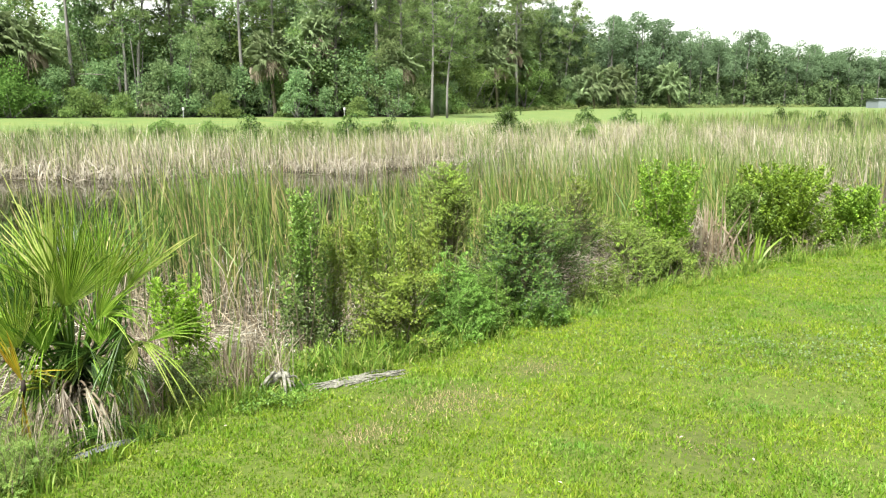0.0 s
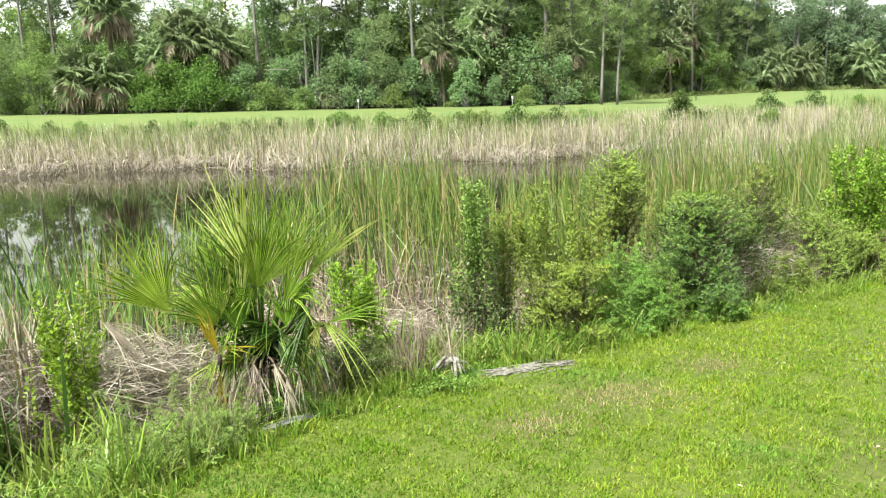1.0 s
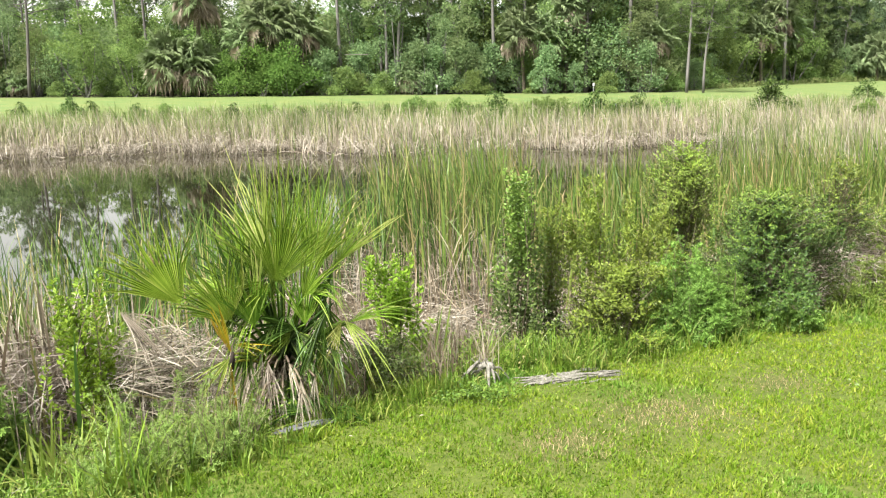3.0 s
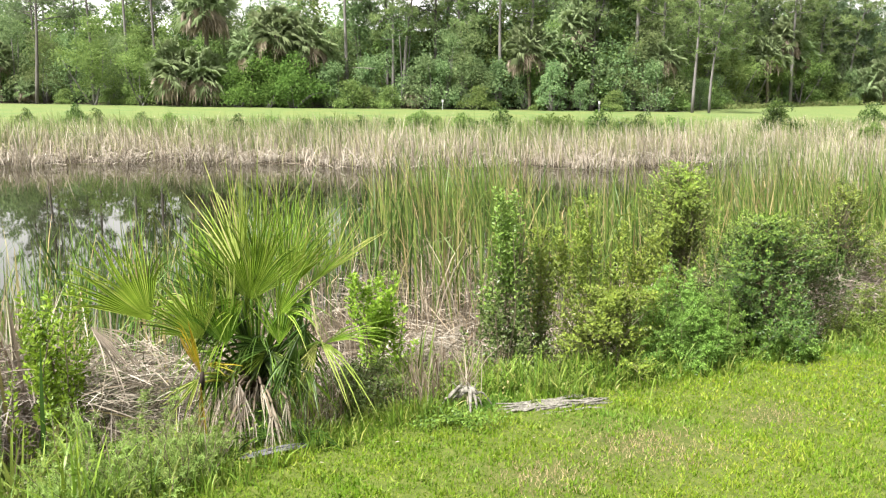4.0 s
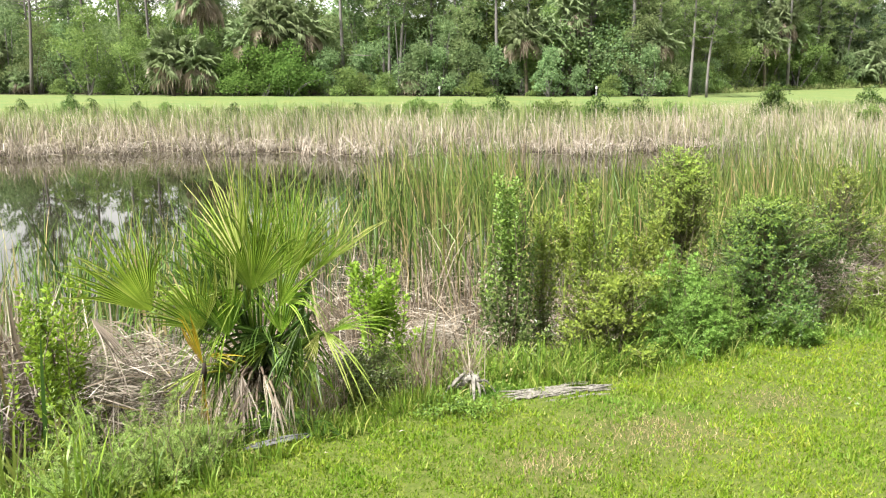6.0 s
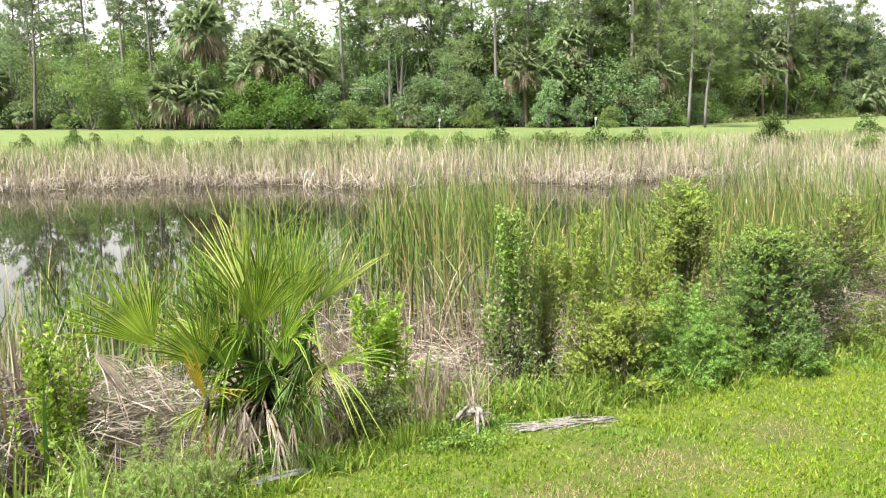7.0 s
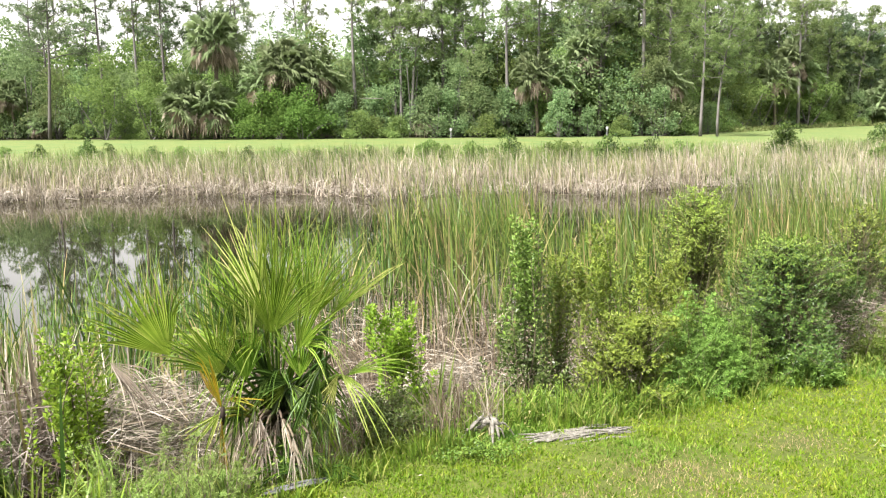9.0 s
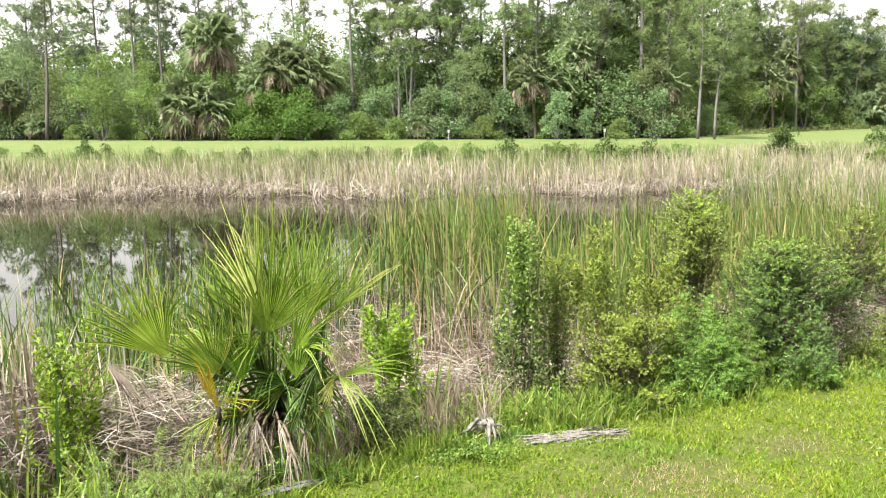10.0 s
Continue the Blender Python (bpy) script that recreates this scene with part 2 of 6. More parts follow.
def lawn_material():
    """Broad-bladed mown grass: a colour for each blade, with cool weedy, yellow and dry patches drifting through."""
    m, n, l, bsdf, out = nodes_of("lawn_grass")
    geo, coord = n.new("ShaderNodeNewGeometry"), n.new("ShaderNodeTexCoord")
    blade = ramp(n, [(0, (0.078, 0.145, 0.01)), (0.3, (0.11, 0.19, 0.013)), (0.6, (0.138, 0.217, 0.019)), (0.85, (0.168, 0.23, 0.028)), (1, (0.21, 0.235, 0.05))])
    l.new(geo.outputs["Random Per Island"], blade.inputs["Fac"])
    colour = blade.outputs["Color"]
    for scale, at, low, high, tint in ((0.75, 0.0, 0.52, 0.68, (0.7, 0.9, 1.9)), (1.3, 7.0, 0.42, 0.62, (1.34, 1.2, 1.05)), (2.1, 13.0, 0.52, 0.7, (0.8, 0.92, 0.7)), (13.0, 0.0, 0.46, 0.68, (0.72, 0.8, 0.65))):
        shift = n.new("ShaderNodeMapping")
        shift.inputs["Location"].default_value = (at, at, 0)
        l.new(coord.outputs["Object"], shift.inputs["Vector"])
        spot = n.new("ShaderNodeTexNoise")
        spot.inputs["Scale"].default_value, spot.inputs["Detail"].default_value, spot.inputs["Roughness"].default_value = scale, 6, 0.62
        l.new(shift.outputs["Vector"], spot.inputs["Vector"])
        amount = n.new("ShaderNodeMapRange")
        amount.inputs["From Min"].default_value, amount.inputs["From Max"].default_value = low, high
        l.new(spot.outputs["Fac"], amount.inputs["Value"])
        mul = n.new("ShaderNodeMixRGB")
        mul.blend_type = "MULTIPLY"
        mul.inputs["Color2"].default_value = (*tint, 1)
        l.new(amount.outputs["Result"], mul.inputs["Fac"])
        l.new(colour, mul.inputs["Color1"])
        colour = mul.outputs["Color"]
    l.new(colour, bsdf.inputs["Base Color"])
    bsdf.inputs["Roughness"].default_value, bsdf.inputs["Specular IOR Level"].default_value = 0.55, 0.2
    through_light = n.new("ShaderNodeBsdfTranslucent")
    l.new(colour, through_light.inputs["Color"])
    mix = n.new("ShaderNodeMixShader")
    mix.inputs["Fac"].default_value = 0.38
    l.new(bsdf.outputs["BSDF"], mix.inputs[1])
    l.new(through_light.outputs["BSDF"], mix.inputs[2])
    l.new(mix.outputs["Shader"], out.inputs["Surface"])
    return m


M_GROUND, M_WATER = ground_material(), water_material()
M_LAWN = lawn_material()
M_TALL_GRASS = leaf_material("tall_grass", [(0.06, 0.108, 0.012), (0.102, 0.162, 0.021), (0.156, 0.204, 0.036), (0.228, 0.216, 0.084)], 0.20, 0.5, 1.5)
M_LUSH = leaf_material("lush_grass", [(0.045, 0.095, 0.01), (0.085, 0.155, 0.016), (0.135, 0.205, 0.027), (0.2, 0.215, 0.055)], 0.23, 0.5, 2.0)
M_REED = leaf_material("green_cattail", [(0.03, 0.07, 0.012), (0.058, 0.112, 0.019), (0.09, 0.148, 0.026), (0.13, 0.172, 0.038), (0.26, 0.205, 0.1)], 0.16, 0.5, 0.5)
M_STRAW = leaf_material("dead_cattail", [(0.141, 0.117, 0.0843), (0.23, 0.196, 0.146), (0.304, 0.262, 0.206), (0.364, 0.328, 0.27), (0.207, 0.196, 0.093), (0.145, 0.167, 0.0595)], 0.15, 0.7, 0.5)
M_PALE_STRAW = leaf_material("pale_dead_cattail", [(0.09, 0.066, 0.04), (0.17, 0.132, 0.088), (0.25, 0.205, 0.148), (0.33, 0.288, 0.225)], 0.25, 0.7, 0.8)
M_MARSH = leaf_material("marsh_reeds", [(0.055, 0.09, 0.021), (0.085, 0.124, 0.031), (0.115, 0.145, 0.042), (0.15, 0.165, 0.062), (0.2, 0.18, 0.12)], 0.2, 0.6, 0.12, 0.3)
M_DEBRIS = leaf_material("grey_dead_stems", [(0.08, 0.062, 0.043), (0.15, 0.125, 0.095), (0.23, 0.2, 0.16), (0.36, 0.33, 0.28)], 0.1, 0.75, 2.0)
M_PALM = leaf_material("palmetto_green", [(0.062, 0.122, 0.012), (0.1, 0.175, 0.016), (0.135, 0.215, 0.024), (0.175, 0.25, 0.04), (0.27, 0.28, 0.1)], 0.16, 0.4, 9.0, 0.2, "tone")
# deep green of low fronds, also shade put into the heart's fronds
M_PALM_DARK = leaf_material("palmetto_deep_and_shaded_green", [(0.024, 0.05, 0.009), (0.045, 0.085, 0.013), (0.08, 0.13, 0.024)], 0.12, 0.4, 22.0, 0.2, "tone")
M_PALM_LIGHT = leaf_material("palmetto_pale", [(0.15, 0.22, 0.035), (0.22, 0.285, 0.06), (0.3, 0.335, 0.1), (0.34, 0.28, 0.15)], 0.23, 0.4, 22.0, 0.2, "tone")
M_PALM_YELLOW = leaf_material("palmetto_yellowing", [(0.16, 0.17, 0.02), (0.27, 0.2, 0.016), (0.25, 0.14, 0.018)], 0.25, 0.5, 9.0, 0.35, "tone")
M_PALM_DEAD = leaf_material("palmetto_dead", [(0.12, 0.095, 0.065), (0.26, 0.225, 0.175), (0.42, 0.38, 0.32)], 0.1, 0.7, 6.0, 0.35, "tone")
M_SWORD = leaf_material("sword_leaf_green", [(0.09, 0.16, 0.016), (0.135, 0.215, 0.024), (0.18, 0.255, 0.04)], 0.28, 0.38, 9.0, 0.2)
M_SWORD_DARK = leaf_material("sword_leaf_deep_green", [(0.045, 0.085, 0.012), (0.075, 0.125, 0.018)], 0.2, 0.4, 9.0, 0.2)
M_SWORD_PALE = leaf_material("sword_leaf_pale", [(0.17, 0.24, 0.04), (0.25, 0.31, 0.08)], 0.35, 0.4, 9.0, 0.2)
M_DRY_LEAF = leaf_material("dry_leaf", [(0.26, 0.22, 0.17), (0.36, 0.32, 0.26)], 0.1, 0.7, 4.0, 0.2)
M_STEM = solid_material("shrub_stem", (0.06, 0.051, 0.03), (0.144, 0.12, 0.078), 40, 0.85, 0.5)
M_BARK = solid_material("pine_bark", (0.085, 0.08, 0.074), (0.17, 0.162, 0.15), 3.5, 0.9, 0.8, (1, 1, 0.25))
M_BARK_DARK = solid_material("dark_pine_bark", (0.05, 0.046, 0.042), (0.12, 0.11, 0.1), 3.5, 0.9, 0.8, (1, 1, 0.25))
M_PALM_TRUNK = solid_material("palm_trunk", (0.072, 0.06, 0.045), (0.18, 0.15, 0.114), 5, 0.9, 0.8, (1, 1, 3))
M_WOOD = solid_material("weathered_wood", (0.05, 0.044, 0.036), (0.25, 0.232, 0.2), 9, 0.85, 0.8, (1.5, 14, 14))
M_PLANK = solid_material("grey_plank", (0.06, 0.062, 0.064), (0.135, 0.138, 0.14), 8, 0.8, 0.5, (1.5, 16, 10))
M_WHITE = solid_material("white_sign_paint", (0.3, 0.3, 0.29), (0.38, 0.38, 0.37), 6, 0.5, 0.05)
M_POST = solid_material("sign_post_metal", (0.27, 0.276, 0.276), (0.36, 0.36, 0.36), 9, 0.5, 0.1)
M_SHED = solid_material("grey_sheet", (0.13, 0.15, 0.165), (0.17, 0.19, 0.205), 2, 0.6, 0.1)


# ---- the lie of the land ----
EDGE_X = np.array([-60, -12, -6, -3.2, -2.3, -1.9, -1.44, -1.0, -0.5, 0.3, 1.0, 2.0, 3.2, 5.2, 7.5, 12, 25, 60, 140, 900])
EDGE_Y = np.array([-70, -11, -3.5, 2.2, 3.8, 4.4, 5.0, 5.3, 5.55, 6.1, 6.55, 7.15, 7.9, 9.05, 9.9, 12, 18, 34, 60, 80])
SHORE_X = np.array([-900, -80, -40, -21.5, -16.5, -12, -6.3, -3.3, 1.0, 5.6, 12, 30, 80, 900])
SHORE_Y = np.array([-60, 5, 16, 27, 30.3, 30.3, 29.0, 31.4, 31.7, 35.3, 40, 55, 90, 400])
WOOD_X = np.array([-900, -150, -64, -30, 8, 11, 16, 25, 36, 42, 64, 90, 113, 157, 260, 900])
WOOD_Y = np.array([200, 95, 86, 82, 82, 88, 105, 122, 131, 136, 151, 171, 184, 209, 270, 600])
WATER_Z = -1.1


def bank(x, y):
    """How far a place lies beyond the lawn's edge, towards the pond."""
    x, y = np.asarray(x, float), np.asarray(y, float)
    k = (np.interp(x + 0.6, EDGE_X, EDGE_Y) - np.interp(x - 0.6, EDGE_X, EDGE_Y)) / 1.2
    return (y - np.interp(x, EDGE_X, EDGE_Y)) / np.sqrt(1 + k * k)


def height(x, y):
    x, y = np.asarray(x, float), np.asarray(y, float)
    s = bank(x, y)
    f = y - np.interp(x, SHORE_X, SHORE_Y)
    lawn = -0.25 + 0.06 * np.clip(-s, 0, 7)
    near = np.interp(s, [0, 0.5, 1.3, 4.0, 6.5], [-0.25, -0.42, -0.72, -1.13, -1.55])
    near = np.where(s < 0, lawn, near)
    far = np.interp(f, [-4, 0, 5, 20, 45, 80], [-1.6, -1.13, -0.85, -0.32, 0.12, 0.2])
    berm = 0.45 * smooth01((y - 90) / 50) * smooth01((x - 12) / 40)
    marsh = np.where(s > 0, -1.07 - 0.5 * (1 - smooth01((x - 1) / 7)), -9)
    z = np.maximum(np.maximum(near, far), marsh) + berm
    z += 0.012 * wobble(x, y, 0.35) + 0.02 * wobble(x, y, 1.7, 3)
    return z


def axis_steps(lo, a, b, hi, fine, grow):
    mid = list(np.arange(a, b, fine))
    up, down, step = [b], [a], fine
    while up[-1] < hi:
        step *= grow
        up.append(up[-1] + step)
    step = fine
    while down[-1] > lo:
        step *= grow
        down.append(down[-1] - step)
    return np.array(down[:0:-1] + mid + up)


gx, gy = axis_steps(-1500, -6, 9, 1500, 0.16, 1.09), axis_steps(-900, 1, 11, 1800, 0.16, 1.075)
GX, GY = np.meshgrid(gx, gy)
ground_soup = Soup()
nx, ny = len(gx), len(gy)
ii = (np.arange(ny - 1)[:, None] * nx + np.arange(nx - 1)[None]).ravel()
ground_soup.add(np.stack([GX, GY, height(GX, GY)], -1), None, np.stack([ii, ii + 1, ii + nx + 1, ii + nx], 1))
ground = part("ground", ground_soup, M_GROUND, None, smooth=True)
tagged(ground, "mown green lawn sloping to a muddy pond bank", "ground", "", "structure")
mask = ground.data.attributes.new("lawn", "FLOAT", "POINT")
gs = bank(GX, GY)
gf = GY - np.interp(GX, SHORE_X, SHORE_Y)
lawn_mask = np.maximum(1 - smooth01((gs + 0.1) / 0.6), smooth01((gf - 10) / 8)) * (1 - smooth01((GY - np.interp(GX, WOOD_X, WOOD_Y)) / 2))
for px, py, pr in ((-0.1, 4.7, 0.35), (-0.57, 4.22, 0.28), (2.2, 5.2, 0.5), (0.67, 5.27, 0.2), (1.1, 3.6, 0.4)):
    lawn_mask *= 1 - 0.35 * np.exp(-((GX - px) ** 2 + (GY - py) ** 2) / pr**2)
thatch_at = ground.data.attributes.new("shaded_thatch", "FLOAT", "POINT")
thatch_at.data.foreach_set("value", (1 - smooth01((np.hypot(GX - 1.2, GY - 3.2) - 9) / 6)).astype(np.float32).ravel())
mask.data.foreach_set("value", lawn_mask.astype(np.float32).ravel())

water_soup = Soup()
wx, wy = np.linspace(-90, 10, 21), np.linspace(2, 42, 11)
WX, WY = np.meshgrid(wx, wy)
jj = (np.arange(10)[:, None] * 21 + np.arange(20)[None]).ravel()
water_soup.add(np.stack([WX, WY, WX * 0 + WATER_Z], -1), None, np.stack([jj, jj + 1, jj + 22, jj + 21], 1))
tagged(part("water", water_soup, M_WATER), "dark still pond water mirroring trees and sky", "water", "", "structure")


# ---- far woods ----
def curve_path(rng, start, end, n, sag):
    t = np.linspace(0, 1, n)[:, None]
    p = np.asarray(start) * (1 - t) + np.asarray(end) * t
    bend = rng.normal(size=3) * sag
    return p + np.sin(t * np.pi) * bend


def pine_tree(seed, tall, bare, spread, limbs, needles, size, material, dark=False):
    """A slash pine: a long bare trunk, crooked limbs that fork, and round tufts of needles at the twigs' ends."""
    rng = np.random.default_rng(seed)
    root = thing("pine_tree", (0, 0, 0), "tall slender pine with a bare grey trunk and open crown", "tree", "woods")
    lean = rng.normal(size=2) * 0.03 * tall
    t = np.linspace(0, 1, 9)
    spine = np.stack([lean[0] * t**1.5 + 0.15 * np.sin(t * 5 + seed), lean[1] * t**1.5 + 0.12 * np.sin(t * 4 + 2 * seed), tall * t - 0.3 * (t == 0)], 1)
    trunk = Soup().tube(spine, 0.2 * (1 - 0.8 * t) * tall / 18, 6)
    leaf = Soup()
    centres = []
    for i in range(limbs):
        u = bare + (1 - bare) * (i + rng.random()) / limbs
        a = i * 2.4 + rng.random()
        v = (u - bare) / (1 - bare)
        reach = spread * np.interp(v, [0, 0.25, 0.6, 0.85, 1], [0.75, 1, 0.9, 0.6, 0.3]) * rng.uniform(0.45, 1.15)
        base = np.array([np.interp(u, t, spine[:, k]) for k in range(3)])
        rise = rng.uniform(-0.12, 0.3) + 0.5 * v
        tip = base + [np.cos(a) * reach, np.sin(a) * reach, reach * rise]
        path = curve_path(rng, base, tip, 5, 0.14 * reach)
        trunk.tube(path, np.linspace(0.075, 0.025, 5) * tall / 18, 3)
        for w in np.linspace(0.45, 1.0, max(2, int(reach * 1.5))):
            fork = np.array([np.interp(w, np.linspace(0, 1, 5), path[:, k]) for k in range(3)])
            end = fork + rng.normal(size=3) * [0.55, 0.55, 0.3] + [0, 0, 0.3]
            trunk.tube(np.array([fork, (fork + end) / 2 + rng.normal(size=3) * 0.08, end]), [0.03, 0.022, 0.015], 3)
            for _ in range(int(rng.integers(3, 6))):
                centres.append(end + rng.normal(size=3) * [0.42, 0.42, 0.26])
    centres += [np.array([spine[-1, 0], spine[-1, 1], tall]) + rng.normal(size=3) * [0.6, 0.6, 0.5] for _ in range(9)]
    centres = np.array(centres)
    c = np.repeat(centres, needles, 0)
    r = np.repeat(rng.uniform(0.75, 1.3, len(centres)), needles)
    d = unit(ball(rng, len(c)) + [0, 0, 0.25])
    p = c + d * (r * size * rng.uniform(0.05, 0.5, len(c)))[:, None]
    leaf.needles(p, d, ball(rng, len(c)), rng.uniform(0.6, 1.1, len(c)) * size * r, rng.uniform(0.7, 1.3, len(c)) * size * 0.11)
    part("trunk", trunk, M_BARK_DARK if dark else M_BARK, root, smooth=True)
    part("crown", leaf, material, root)
    return root


def fan_soup(soup, hub, way, face, radius, half_angle, fingers, droop, rng, split=0.55, cup=0.25):
    """A pleated palm fan: one sheet near the hub, free fingers towards the tips."""
    way, face = unit(way), np.asarray(face, float)
    side = unit(np.cross(way, face))
    face = np.cross(side, way)
    step = 2 * half_angle / fingers
    down = np.array([0, 0, -1.0])

    def place(a, r, long, bent, lift):
        mid = np.cos(a) * way + np.sin(a) * side
        return hub + mid * r * long + face * (cup * (a / half_angle) ** 2 * r * long * 0.5 + lift) + down * bent * long * max(r - 0.3, 0) ** 2

    inner = np.array([0.03, 0.5 * split, split])
    cols = 2 * fingers + 1
    long = radius * (1 - 0.28 * (np.linspace(-1, 1, fingers)) ** 2) * rng.uniform(0.78, 1.1, fingers)
    bent = droop * rng.uniform(0.4, 1.7, fingers)
    base_long, v, f3, f4 = radius * 0.97, [], [], []
    for r in inner:
        for c in range(cols):
            a = -half_angle + c * step / 2
            v.append(place(a, r, base_long, droop, (0.55 if c % 2 == 0 else -0.55) * r * base_long * step))
    for i in range(2):
        for c in range(cols - 1):
            b = i * cols + c
            f4.append([b, b + 1, b + cols + 1, b + cols])
    for k in range(fingers):
        a = -half_angle + (k + 0.5) * step
        twist = rng.normal() * 0.05
        b = 2 * cols + 2 * k
        for r, w in ((split + 0.45 * (1 - split), 0.21),):
            n0 = len(v)
            for da, lift in ((-w * step, 0.4), (0, -0.4), (w * step, 0.4)):
                v.append(place(a + da + twist * 0.5, r, long[k], bent[k], lift * split * base_long * step))
            f4 += [[b, b + 1, n0 + 1, n0], [b + 1, b + 2, n0 + 2, n0 + 1]]
        v.append(place(a + twist, 1.0, long[k], bent[k], 0))
        f3 += [[n0, n0 + 1, n0 + 3], [n0 + 1, n0 + 2, n0 + 3]]
    soup.add(np.array(v), f3, f4)


def cabbage_palm(seed, tall, fronds, radius, skirt):
    """A cabbage palm with a round head of fans and a skirt of dead ones."""
    rng = np.random.default_rng(seed)
    root = thing("cabbage_palm", (0, 0, 0), "cabbage palm with a round fan head and dead brown skirt", "palm tree", "woods")
    t = np.linspace(0, 1, 7)
    spine = np.stack([0.3 * np.sin(t * 2 + seed), 0.2 * np.sin(t * 3), tall * t - 0.3 * (t == 0)], 1)
    part("trunk", Soup().tube(spine, np.full(7, 0.19), 8), M_PALM_TRUNK, root, smooth=True)
    top = spine[-1]
    live, dead = Soup(), Soup()
    for i in range(fronds):
        el, a = rng.uniform(-0.75, 1.4), i * 2.4 + rng.random()
        out = np.array([np.cos(a) * np.cos(el), np.sin(a) * np.cos(el), np.sin(el)])
        hub = top + out * radius * rng.uniform(0.3, 0.85) + [0, 0, -0.15 * radius * np.cos(el)]
        live.tube(np.array([top, (top + hub) / 2 + [0, 0, 0.08], hub]), [0.03, 0.025, 0.02], 3)
        fan_soup(live, hub, unit(out + [0, 0, -0.05]), np.array([0, 0, 1.0]) + ball(rng, 1)[0] * 0.9, radius * 0.52, 1.5, 11, 0.55, rng, 0.45)
    for i in range(skirt):
        a = i * 2.4 + rng.random()
        out = np.array([np.cos(a), np.sin(a), 0])
        hub = top + out * rng.uniform(0.5, 1.3) * radius * 0.5 + [0, 0, -rng.uniform(0.3, 1.4)]
        fan_soup(dead, hub, unit(out * 0.35 + [0, 0, -1]), out, radius * 0.7, 0.9, 8, 0.2, rng, 0.5)
    part("crown", live, M_FAR_PALM, root)
    if skirt:
        part("dead_skirt", dead, M_FAR_DEAD, root, "hanging brown dead fans")
    return root


def leaf_cloud(rng, lumps, per, length, width, slim=False):
    """Leaves on the shells of many lumps, facing outwards."""
    s = Soup()
    c = np.repeat(lumps[:, :3], per, 0)
    r = np.repeat(lumps[:, 3], per)[:, None]
    d = ball(rng, len(c))
    d[:, 2] = np.where(d[:, 2] < -0.35, -d[:, 2], d[:, 2])
    p = c + d * r * rng.uniform(0.55, 1.05, (len(c), 1))
    way = unit(d + ball(rng, len(c)) * 0.8 + [0, 0, -0.15])
    up = unit(d + ball(rng, len(c)) * 0.5)
    return (s.needles if slim else s.leaves)(p, way, up, rng.uniform(0.7, 1.3, len(c)) * length, rng.uniform(0.7, 1.3, len(c)) * width)


def broadleaf(seed, tall, wide, lumps, per, material, name="broadleaf_tree", label="dense leafy understorey tree at the wood's edge", leaf=0.3):
    rng = np.random.default_rng(seed)
    root = thing(name, (0, 0, 0), label, "tree", "woods")
    trunk = Soup()
    sizes = rng.uniform(0.14, 0.27, lumps) * wide
    u = rng.uniform(0.06, 1, lumps) ** 0.8
    shape = np.sin(np.clip(u, 0.05, 1) * 2.6 + 0.45) * 0.5
    a, q = rng.uniform(0, 6.28, lumps), np.sqrt(rng.uniform(0.1, 1, lumps))
    ctr = np.stack([np.cos(a) * q * shape * wide, np.sin(a) * q * shape * wide, u * tall - sizes * 0.6, sizes], 1)
    ctr[:, 2] = np.maximum(ctr[:, 2], sizes * 0.5)
    ctr[:, 2] *= 1 + 0.22 * np.sin(3 * np.arctan2(ctr[:, 1], ctr[:, 0]) + seed) * (ctr[:, 2] > 0.4 * tall)
    ctr[:, :2] *= (1 + 0.3 * np.sin(2 * np.arctan2(ctr[:, 1], ctr[:, 0]) + 2 * seed))[:, None]
    for i in range(5):
        tip = ctr[rng.integers(lumps), :3]
        trunk.tube(curve_path(rng, (rng.normal() * 0.1, rng.normal() * 0.1, -0.2), tip, 6, 0.25), np.linspace(0.11, 0.02, 6) * tall / 7, 5)
    part("trunk", trunk, M_BARK, root, smooth=True)
    part("crown", leaf_cloud(rng, ctr, per, leaf, leaf * 0.33, tall > 2.6), material, root)
    return root


M_PINE = [
    leaf_material("pine_needles", [(0.0824, 0.124, 0.0635), (0.127, 0.177, 0.091), (0.178, 0.234, 0.124)], 0.5, 0.85, 0.5),
    leaf_material("pine_needles_bright", [(0.107, 0.165, 0.0594), (0.161, 0.228, 0.0839), (0.222, 0.288, 0.113)], 0.5, 0.85, 0.5),
]
M_WOODS = [
    leaf_material("understorey_dark", [(0.0959, 0.16, 0.0696), (0.155, 0.235, 0.0973), (0.224, 0.312, 0.139)], 0.5, 0.85, 0.6),
    leaf_material("understorey_mid", [(0.0895, 0.149, 0.0445), (0.147, 0.22, 0.0612), (0.207, 0.282, 0.0891)], 0.5, 0.85, 0.6),
    leaf_material("understorey_bright", [(0.0625, 0.123, 0.026), (0.104, 0.184, 0.0392), (0.146, 0.234, 0.0522)], 0.5, 0.85, 0.6),
    leaf_material("understorey_olive", [(0.0962, 0.14, 0.0543), (0.148, 0.198, 0.0786), (0.202, 0.252, 0.109)], 0.5, 0.85, 0.6),
]
M_FAR_PALM = leaf_material("cabbage_palm_fans", [(0.14, 0.19, 0.09), (0.19, 0.25, 0.12), (0.235, 0.29, 0.15)], 0.4, 0.85, 1.0)
M_SCRUB = leaf_material("pale_scrub", [(0.1, 0.15, 0.045), (0.16, 0.205, 0.07), (0.22, 0.24, 0.1)], 0.4, 0.85, 0.3)
M_FAR_DEAD = leaf_material("cabbage_palm_skirt", [(0.18, 0.15, 0.108), (0.27, 0.23, 0.172), (0.36, 0.318, 0.25)], 0.1, 0.8, 1.0)

